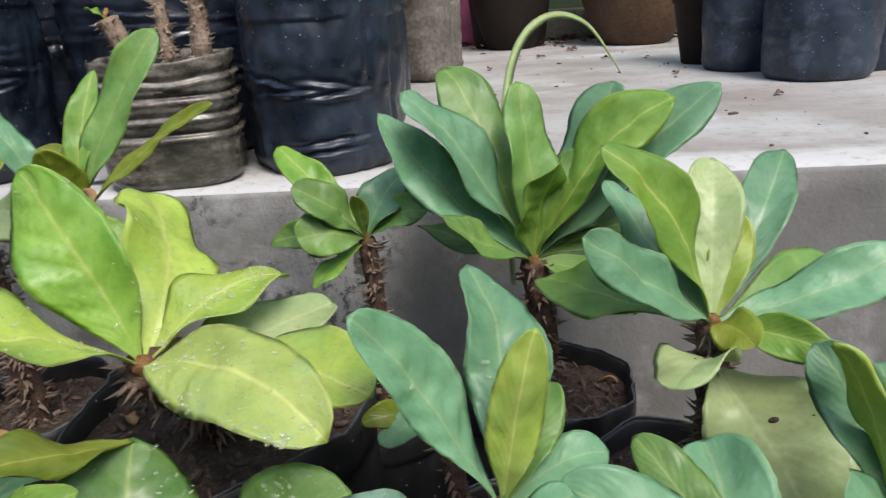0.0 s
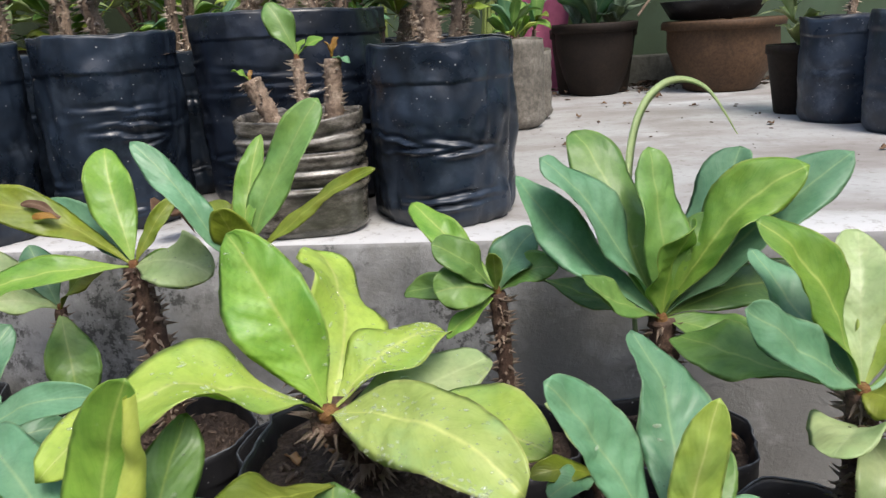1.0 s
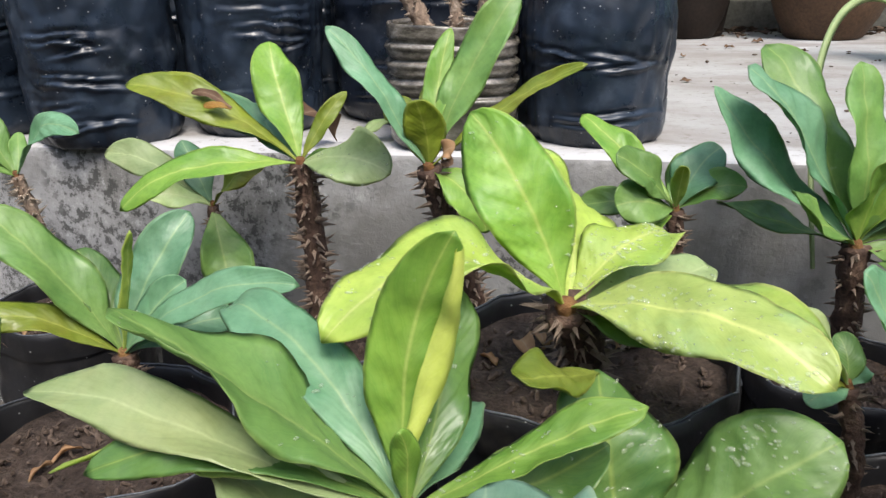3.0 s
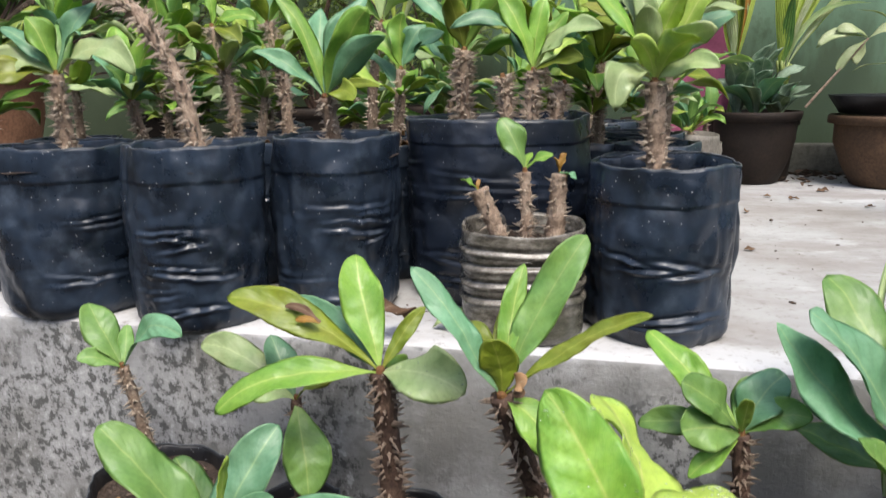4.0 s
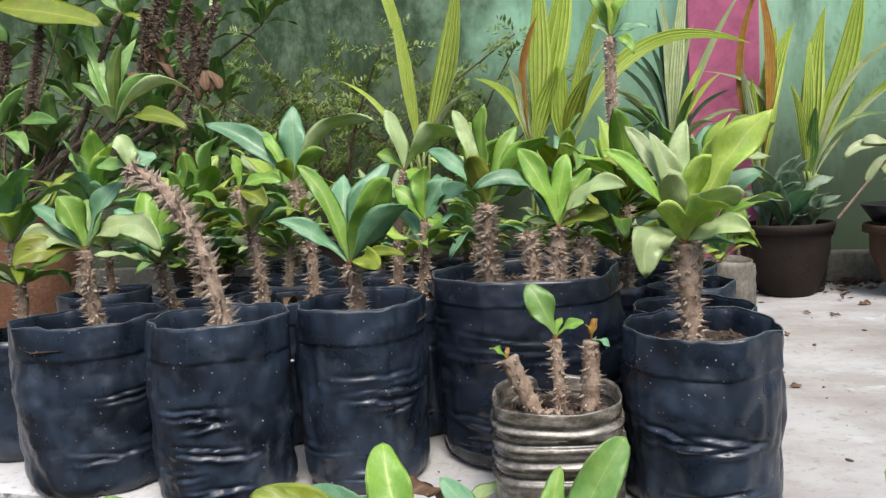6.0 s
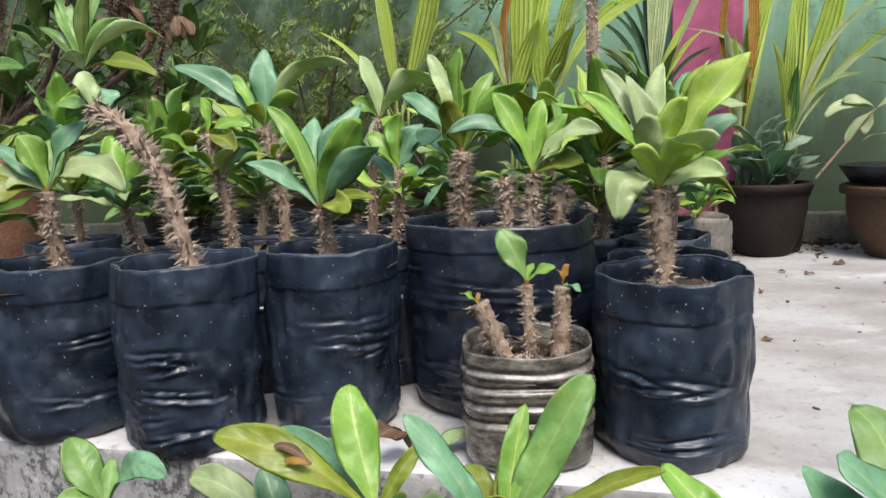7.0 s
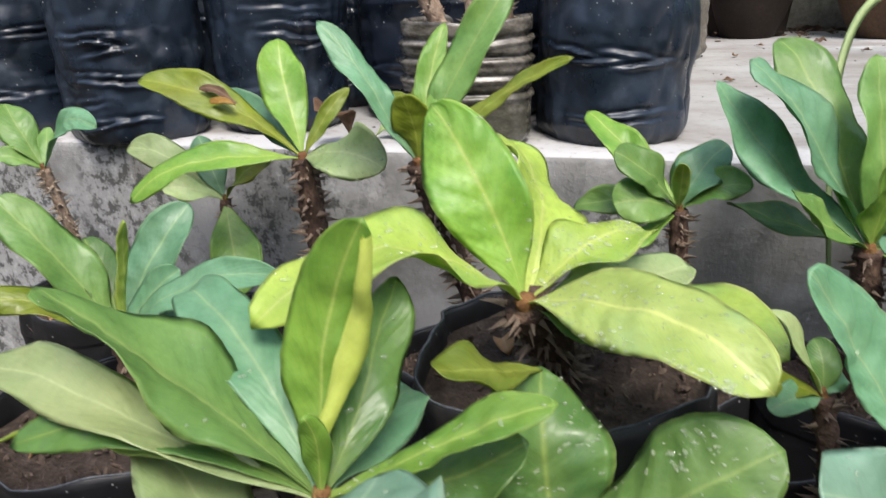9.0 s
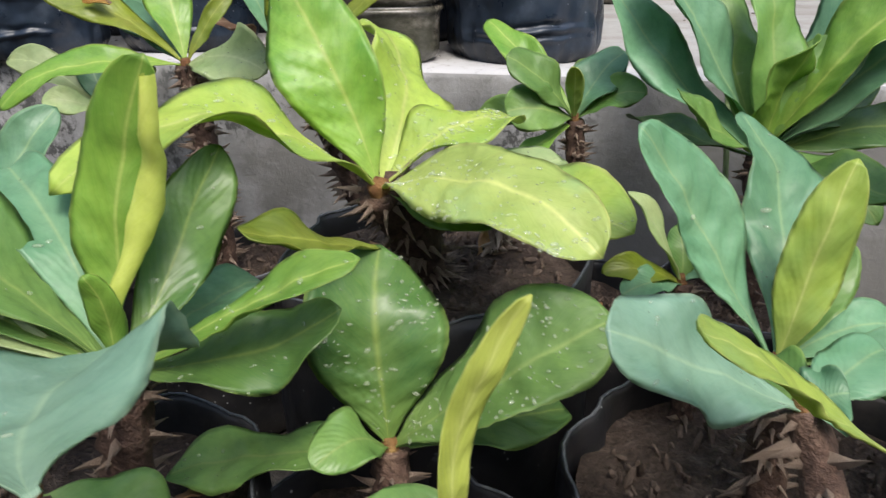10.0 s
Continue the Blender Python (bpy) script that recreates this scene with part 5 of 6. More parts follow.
def back_plant(x, y, seed):
    """One of the crowd of bags behind the first row."""
    rng = random.Random(seed)
    r, h = rng.uniform(0.078, 0.092), rng.uniform(0.19, 0.222)
    b = Vector((x, y, LEDGE))
    owner = thing("bagged_plant", b, "thorny young plant in a black planting bag", "potted plant", "crowd of bagged plants")
    bag_pot(owner, r, h, seed, FILM, 0.025, 0, around=40, rows=16, creases=2)
    for k in range(rng.choice((1, 1, 2))):
        dx, dy = rng.uniform(-0.03, 0.03), rng.uniform(-0.03, 0.03)
        top = h + rng.uniform(0.04, 0.17)
        tip = Vector((dx + rng.uniform(-0.03, 0.03), dy + rng.uniform(-0.03, 0.03), top))
        stem_on(owner, [(dx, dy, h - 0.03), ((dx + tip.x) / 2 + 0.008, (dy + tip.y) / 2, (h + top) / 2), tip], 0.009, 0.007, seed + k, 70, 0.011)
        rosette(owner, tip, filler_leaves(rng, rng.randint(14, 19), 0.14), seed * 3 + k, rows=12, cols=6, wave=0.22, fold=0.32, tip=0.55)
        low = Vector((dx, dy, h - 0.03)).lerp(tip, 0.62)
        rosette(owner, low, [(a, e * 0.5 - 8, ln, w, sg, tw, tone) for a, e, ln, w, sg, tw, tone in filler_leaves(rng, 10, 0.10)], seed * 3 + k + 7, rows=10, cols=6, wave=0.22, fold=0.32, tip=0.55)


spots = [(-0.09, 1.13), (-1.21, 1.24), (-1.00, 1.27), (-0.81, 1.29), (-0.42, 1.34), (-0.21, 1.31), (-0.095, 1.315),
         (-1.10, 1.46), (-0.90, 1.48), (-0.71, 1.52), (-0.51, 1.52), (-0.32, 1.51), (-0.12, 1.51),
         (-1.00, 1.66), (-0.80, 1.70), (-0.58, 1.71), (-0.40, 1.72), (-0.20, 1.90), (-1.14, 0.97)]
for k, (x, y) in enumerate(spots):
    back_plant(x, y, 300 + k)


def bottle_planter():
    """Cut-off ribbed water bottle used as a pot, with three thorny stumps."""
    b = Vector((-0.258, 0.883, LEDGE))
    owner = thing("bottle_planter", b, "cut ribbed plastic bottle planter with three thorny stumps", "planter")
    around, h, half = 80, 0.140, 0.076
    verts, faces = [], []
    rows = 52
    off = Vector((3, 5, 0))

    def rad(a, z):
        c, s = abs(math.cos(a - 0.2)), abs(math.sin(a - 0.2))
        q = half / ((c ** 3.4 + s ** 3.4) ** (1 / 3.4))
        rib = 0.0
        for z0 in (0.062, 0.082, 0.102, 0.122):
            rib += math.exp(-((z - z0) / 0.0022) ** 2) - 0.5 * math.exp(-((z - z0 + 0.0055) / 0.0026) ** 2)
        q -= 0.0065 * rib
        q -= 0.012 * max(0.0, 1 - z / 0.016) ** 2
        if z < 0.052:
            q -= 0.006 * max(0.0, math.cos(4 * (a - 0.2))) * math.sin(math.pi * z / 0.052)
        return q + 0.0016 * noise.noise(Vector((math.cos(a) * 2, math.sin(a) * 2, z * 25)) + off)

    rings = [(0.0, 0.7, 0)] + [(h * j / rows, 1, 0) for j in range(rows + 1)] + [(h + 0.001, 1, -0.0012), (h - 0.004, 1, -0.003), (h - 0.04, 1, -0.004)]
    for z, k, d in rings:
        for i in range(around):
            a = 2 * math.pi * i / around
            q = rad(a, min(z, h)) * k + d
            wav = 0.004 * noise.noise(Vector((math.cos(a) * 1.5, math.sin(a) * 1.5, 9))) * (1 if z > h - 0.03 else 0)
            verts.append((q * math.cos(a), q * math.sin(a), z + wav))
    for j in range(len(rings) - 1):
        for i in range(around):
            k = (i + 1) % around
            faces.append((j * around + i, j * around + k, (j + 1) * around + k, (j + 1) * around + i))
    faces.append(tuple(reversed(range(around))))
    part("bottle_body", mesh_of("bottle_body", verts, faces), BOTTLE, owner, "dirty ribbed clear plastic")
    so = part("soil", soil_mesh(0.071, 6), SOIL, owner)
    so.location = (0, 0, 0.114)
    crumbs(so, 0.06, 0.003, 6, 90, 0.006)
    stem_on(owner, [(-0.022, 0.0, 0.112), (-0.040, 0.0, 0.148), (-0.056, 0.0, 0.182)], 0.010, 0.012, 61, 16, 0.009, None, False, single=True)
    stem_on(owner, [(-0.024, -0.006, 0.112), (-0.008, -0.01, 0.118), (0.006, -0.008, 0.116)], 0.007, 0.005, 65, 10, 0.008, None, False, single=True)
    stem_on(owner, [(0.006, 0.005, 0.112), (0.004, 0.006, 0.16), (0.002, 0.008, 0.204)], 0.008, 0.007, 62, 42, 0.010, single=True)
    stem_on(owner, [(0.040, 0.01, 0.112), (0.042, 0.012, 0.16), (0.044, 0.012, 0.202)], 0.012, 0.010, 63, 26, 0.009, None, False, single=True)
    rosette(owner, (0.002, 0.008, 0.207), [(165, 62, 0.072, 0.036, 0.06, -50, "green"), (-5, 28, 0.040, 0.016, 0.1, 40, "bright"), (80, 40, 0.03, 0.012, 0.1, 0, "bright")], 64)
    rosette(owner, (0.044, 0.012, 0.204), [(60, 60, 0.026, 0.012, 0.1, 0, "copper"), (-10, -20, 0.024, 0.016, 0.1, 0, "teal"), (200, 70, 0.02, 0.008, 0.1, 0, "copper")], 66)
    rosette(owner, (-0.056, 0.0, 0.182), [(180, 30, 0.026, 0.016, 0.1, 0, "bright"), (90, 60, 0.014, 0.006, 0.1, 0, "copper")], 67)


bottle_planter()


# ---- far pots and wall plants ----
def bowl_pot(name, label, x, y, r, h, mat, foot=0.55, category="pot"):
    owner = thing(name, (x, y, LEDGE), label, category)
    prof = [(r * foot * 0.9, 0.0), (r * foot, 0.006), (r * (foot + 0.18), h * 0.3), (r * (foot + 0.32), h * 0.62), (r * 0.93, h * 0.86), (r * 0.95, h * 0.88), (r * 1.03, h * 0.885), (r * 1.04, h * 0.97), (r * 1.02, h), (r * 0.96, h), (r * 0.93, h * 0.93), (r * 0.86, h * 0.8)]
    part("pot", lathe("pot", prof, 44, lambda a, j, rr, z: (0.002 * math.sin(3 * a + j), 0)), mat, owner)
    so = part("soil", soil_mesh(r * 0.93, 7), SOIL, owner)
    so.location = (0, 0, h * 0.88)
    return owner


pot = bowl_pot("planter_bowl", "dark brown bowl of silver-patterned leaves", 0.228, 2.40, 0.126, 0.215, BROWN_POT, 0.6, "potted plant")
rng = random.Random(71)
rosette(pot, (0, 0, 0.19), [(k * 137.5, rng.uniform(35, 82), rng.uniform(0.15, 0.23), rng.uniform(0.052, 0.07), 0.14, rng.uniform(-30, 30), rng.choice(("silver", "silver", "teal"))) for k in range(14)], 71, rows=10, cols=6)
rosette(pot, (-0.05, 0.02, 0.19), [(k * 137.5, rng.uniform(30, 78), rng.uniform(0.13, 0.20), rng.uniform(0.048, 0.065), 0.14, rng.uniform(-30, 30), "silver") for k in range(9)], 72, rows=10, cols=6)
rosette(pot, (0.06, 0.0, 0.19), [(k * 137.5, rng.uniform(25, 70), rng.uniform(0.10, 0.15), rng.uniform(0.04, 0.055), 0.14, rng.uniform(-30, 30), "silver") for k in range(9)], 73, rows=10, cols=6)
stem_on(pot, [(0.116, -0.100, 0.228), (0.193, -0.100, 0.328), (0.260, -0.100, 0.414)], 0.0035, 0.003, 74, 0, 0, STEM, False)
rosette(pot, (0.260, -0.100, 0.414), [(180, -9, 0.131, 0.034, 0.20, -64, "white"), (180, -52, 0.115, 0.028, 0.10, -64, "white"),
     (180, -72, 0.074, 0.032, 0.10, -62, "white"), (180, 15, 0.087, 0.034, 0.15, -64, "white"),
     (0, 19, 0.087, 0.032, 0.10, 64, "white")], 74, rows=10, cols=6)

pot = bowl_pot("planter_bowl", "broad brown clay bowl with a dark tray on top", 0.60, 2.36, 0.17, 0.205, CLAY_POT, 0.62)
tray = part("tray", lathe("tray", [(0.10, 0), (0.12, 0.004), (0.15, 0.05), (0.152, 0.054), (0.146, 0.054), (0.11, 0.01)], 36), POT_BLACK, pot, "shallow black tray")
tray.location = (-0.03, 0.0, 0.207)
stem_on(pot, [(0.02, 0.02, 0.20), (0.03, 0.0, 0.45), (0.0, 0.02, 0.78)], 0.010, 0.006, 75, 0, 0, STEM_DARK)
rng = random.Random(76)
for k in range(12):
    z = 0.34 + 0.035 * k
    rosette(pot, (0.02, 0.01, z), [(k * 90 + q * 180 + rng.uniform(-30, 30), rng.uniform(-15, 30), rng.uniform(0.12, 0.2), 0.02, 0.1, rng.uniform(-20, 20), "dark" if k > 4 else "white") for q in range(2)], 760 + k, rows=8, cols=4)


def bottle_pot(x, y, r, h, seed, label):
    owner = thing("bottle_pot", (x, y, LEDGE), label, "planter")
    prof = [(r * 0.7, 0), (r * 0.95, 0.012)] + [(r * (1 + 0.02 * math.sin(j * 1.9)), 0.012 + (h - 0.012) * j / 16) for j in range(1, 17)] + [(r * 0.96, h), (r * 0.94, h - 0.02)]
    part("bottle_body", lathe("bottle_body", prof, 36, lambda a, j, rr, z: (0.003 * math.cos(5 * a) * (1 if z < 0.03 else 0.2), 0.003 * math.sin(2 * a + seed) * (z > h - 0.01))), CEMENT_POT, owner)
    so = part("soil", soil_mesh(r * 0.93, seed), SOIL, owner)
    so.location = (0, 0, h - 0.018)
    rr = random.Random(seed)
    for k in range(3):
        p = Vector((rr.uniform(-0.02, 0.02), rr.uniform(-0.02, 0.02), h + rr.uniform(0.0, 0.05)))
        stem_on(owner, [(p.x, p.y, h - 0.02), p], 0.006, 0.005, seed + k, 12, 0.007)
        rosette(owner, p, filler_leaves(rr, 6, 0.09), seed * 5 + k, rows=8, cols=6)


bottle_pot(-0.006, 1.70, 0.062, 0.195, 81, "grey weathered bottle pot of small green plants")
bottle_pot(0.022, 1.84, 0.055, 0.165, 82, "ribbed grey bottle pot beside its taller neighbour")

for k, (x, y, r, h) in enumerate(((0.665, 1.63, 0.085, 0.205), (0.735, 1.45, 0.095, 0.215), (0.87, 1.56, 0.09, 0.21))):
    b = Vector((x, y, LEDGE))
    owner = thing("bagged_plant", b, "blue-black planting bag standing apart", "potted plant", "blue bags standing apart")
    bag_pot(owner, r, h, 90 + k, FILM_DUSTY, 0.025, 20, around=56, rows=28)
    rr = random.Random(95 + k)
    stem_on(owner, [(0, 0, h - 0.03), (0.01, 0.0, h + 0.09)], 0.009, 0.008, 97 + k, 50, 0.011)
    rosette(owner, (0.01, 0, h + 0.09), filler_leaves(rr, 8, 0.12), 98 + k, rows=10, cols=6)

small = thing("potted_plant", (0.618, 1.76, LEDGE), "small tapered brown pot of white-edged drooping leaves", "potted plant")
part("pot", lathe("pot", [(0.042, 0), (0.045, 0.004), (0.066, 0.13), (0.07, 0.132), (0.07, 0.15), (0.062, 0.15), (0.058, 0.12)], 32), BROWN_POT, small)
so = part("soil", soil_mesh(0.06, 9), SOIL, small)
so.location = (0, 0, 0.13)
rr = random.Random(99)
for k in range(6):
    rosette(small, (rr.uniform(-0.02, 0.02), rr.uniform(-0.02, 0.02), 0.14 + 0.03 * k), [(q * 120 + k * 50 + rr.uniform(-20, 20), rr.uniform(-20, 60), rr.uniform(0.08, 0.13), 0.035, 0.2, rr.uniform(-30, 30), rr.choice(("white", "white", "pale"))) for q in range(3)], 990 + k, rows=8, cols=6)


def blade_plant(label, x, y, foot, leaves, seed, pleats=1, pot_r=0.07):
    """Tall plant of long pleated blades in a dark pot: leaves as bearing, rise, length, width, arch, twist, tone."""
    owner = thing("potted_plant", (x, y, LEDGE), label, "potted plant")
    part("pot", lathe("pot", [(pot_r * 0.6, 0), (pot_r * 0.66, 0.005), (pot_r * 0.95, 0.17), (pot_r * 1.03, 0.172), (pot_r * 1.03, 0.2), (pot_r * 0.93, 0.2), (pot_r * 0.9, 0.16)], 32), BROWN_POT, owner)
    so = part("soil", soil_mesh(pot_r * 0.92, seed), SOIL, owner)
    so.location = (0, 0, 0.175)
    for k, (az, el, ln, w, sag, tw, tone) in enumerate(leaves):
        r2 = random.Random(seed + k)
        base = Vector((0.02 * math.cos(k * 2.4), 0.02 * math.sin(k * 2.4), 0.17))
        along, _ = leaf_frame(az, el)
        start = Vector((0, 0, foot - LEDGE)) + along * 0.02
        sm, _ = tube("stalk", [base, (base + start) / 2 + Vector((0.006, 0, 0)), start + along * 0.03], 0.005, 0.004, r2, 6, 6)
        part("stalk", sm, LEAF["twiggy"], owner)
        me, grid, verts = leaf_mesh(start, az, el, ln, w, sag, tw, r2, 14, 10 if pleats else 4, 0.3, 0.45, 0.05, pleats)
        part("leaf", me, LEAF[tone], owner)
    return owner


blade_plant("tall pleated yellow-green blades in a brown pot", -0.806, 2.100, 0.820,
    [(180, 82, 0.556, 0.044, 0.03, -56, "palm"), (0, 75, 0.515, 0.068, -0.03, -62, "palm"),
     (148, 73, 0.640, 0.032, 0.05, -24, "palm"), (-16, 46, 0.266, 0.024, 0.15, -35, "white"),
     (180, 49, 0.347, 0.024, 0.10, -39, "palm")], 501)

blade_plant("broad pleated palm blades with brown torn edges", -0.470, 2.100, 0.813,
    [(0, 78, 0.543, 0.100, -0.02, 72, "palm"), (60, 84, 0.527, 0.064, 0.02, 33, "palm"),
     (0, 86, 0.385, 0.040, 0.10, 64, "copper"), (-172, 58, 0.272, 0.040, 0.18, -56, "palm"),
     (180, 78, 0.262, 0.040, 0.05, -64, "white"), (-37, 67, 0.256, 0.060, 0.05, -34, "palm")], 511)

blade_plant("pleated palm with one long level blade", -0.386, 2.100, 0.826,
    [(0, 28, 0.533, 0.068, 0.26, 60, "palm"), (-25, 65, 0.225, 0.056, 0.05, -45, "olive"),
     (-67, 79, 0.226, 0.056, 0.03, -11, "palm"), (0, 65, 0.336, 0.024, 0.10, 56, "white"),
     (-21, 72, 0.448, 0.040, 0.04, -41, "palm")], 521)

blade_plant("arching narrow striped and dark blades in a brown pot", -0.096, 2.340, 0.815,
    [(180, 88, 0.454, 0.032, 0.02, -64, "white"), (31, 83, 0.513, 0.044, 0.02, 48, "white"),
     (0, 79, 0.360, 0.028, 0.03, 64, "white"), (0, 66, 0.479, 0.028, 0.03, 56, "pale"),
     (68, 82, 0.380, 0.040, 0.02, 18, "palm"), (-169, 59, 0.310, 0.024, 0.14, -56, "blade"),
     (180, 67, 0.317, 0.024, 0.14, -56, "blade"), (168, 72, 0.332, 0.024, 0.10, -55, "blade"),
     (180, 81, 0.324, 0.024, 0.06, -56, "blade"), (-148, 45, 0.262, 0.028, 0.15, 44, "white"),
     (-150, 32, 0.239, 0.024, 0.18, 48, "green"), (-16, 30, 0.209, 0.020, 0.15, 48, "white"),
     (0, 58, 0.249, 0.024, 0.08, 56, "palm"), (0, 68, 0.296, 0.028, 0.05, 56, "palm"),
     (-19, 45, 0.224, 0.024, 0.12, 56, "blade"), (-41, 25, 0.168, 0.024, 0.20, -38, "white"),
     (-132, 30, 0.156, 0.024, 0.20, 34, "blade"), (118, 82, 0.428, 0.024, 0.04, -19, "blade"),
     (-58, 54, 0.201, 0.024, 0.10, -24, "green"), (-157, 51, 0.206, 0.024, 0.10, 48, "blade")], 531)

blade_plant("upright yellow and copper streaked blades", 0.166, 2.450, 0.701,
    [(180, 89, 0.641, 0.040, 0.05, -64, "copper"), (34, 87, 0.623, 0.024, 0.10, 35, "copper"),
     (0, 79, 0.469, 0.068, 0.05, 64, "palm"), (33, 83, 0.465, 0.064, 0.03, 41, "palm"),
     (-136, 78, 0.343, 0.036, 0.02, 28, "white"), (180, 67, 0.376, 0.024, 0.30, -56, "pale"),
     (-116, 80, 0.312, 0.048, 0.04, 16, "palm"), (-131, 59, 0.255, 0.028, 0.20, 23, "white")], 541)

blade_plant("pleated yellow-green blades by the green wall", 0.292, 2.450, 0.693,
    [(0, 76, 0.577, 0.072, -0.04, 72, "palm"), (27, 83, 0.516, 0.068, 0.02, 43, "palm"),
     (0, 89, 0.421, 0.040, 0.00, 64, "palm"), (-144, 80, 0.295, 0.032, 0.03, 37, "palm"),
     (0, 59, 0.488, 0.028, 0.12, 56, "white"), (0, 51, 0.422, 0.028, 0.06, 56, "palm"),
     (0, 50, 0.378, 0.024, 0.08, 56, "white"), (-14, 42, 0.283, 0.028, 0.25, 56, "pale"),
     (-77, 74, 0.228, 0.040, 0.05, -19, "dark")], 551)



def thorn_bush(label, x, y, r, h, seed, mat, trunks, hanging, tufts):
    """Old thorny shrub in a big bowl: crooked stems, leaf tufts, and hanging bunches of dry thorny remains."""
    owner = bowl_pot("potted_shrub", label, x, y, r, h, mat, 0.6, "potted shrub")
    b = Vector((x, y, LEDGE))
    rr = random.Random(seed)
    for k, points in enumerate(trunks):
        stem_on(owner, [Vector((rr.uniform(-0.09, 0.09), rr.uniform(-0.06, 0.06), h * 0.86))] + [Vector(p) - b for p in points[1:]], 0.0085, 0.006, seed + k, 170, 0.009, STEM_OLD, True, SPINE_DARK)
    for k, points in enumerate(hanging):
        stem_on(owner, [Vector(p) - b for p in points], 0.006, 0.004, seed + 30 + k, 260, 0.014, STEM_OLD, False, SPINE_DARK)
        p = Vector(points[-1]) - b
        rosette(owner, p, [(rr.uniform(0, 360), rr.uniform(-80, -30), rr.uniform(0.04, 0.08), 0.026, 0.15, rr.uniform(-60, 60), "dry") for _ in range(3)], seed * 3 + k, rows=8, cols=6)
    for k, (heart, leaves) in enumerate(tufts):
        rosette(owner, Vector(heart) - b, [(a, e, ln, w * 0.78, *rest) for a, e, ln, w, *rest in leaves], seed * 2 + k, rows=14, cols=8, fold=0.3, tip=0.5)
    for k in range(26):
        p = Vector((-0.25 + 0.036 * k + rr.uniform(-0.05, 0.05), rr.uniform(0.10, 0.42), 0.35 + 0.62 * ((k * 0.37) % 1)))
        leaves = [(a, e, ln, w, sg, tw, rr.choice(("dark", "dark", "dark", "twiggy", "twiggy", "green"))) for a, e, ln, w, sg, tw, _ in filler_leaves(rr, 13, 0.15)]
        me, _ = tube("twig", [Vector((rr.uniform(-0.09, 0.09), 0.05, h * 0.86)), p * 0.6 + Vector((0, 0, 0.12)), p], 0.004, 0.003, rr, 8, 6)
        part("twig", me, STEM_DARK, owner)
        rosette(owner, p, leaves, seed * 4 + k, rows=10, cols=6)
    return owner


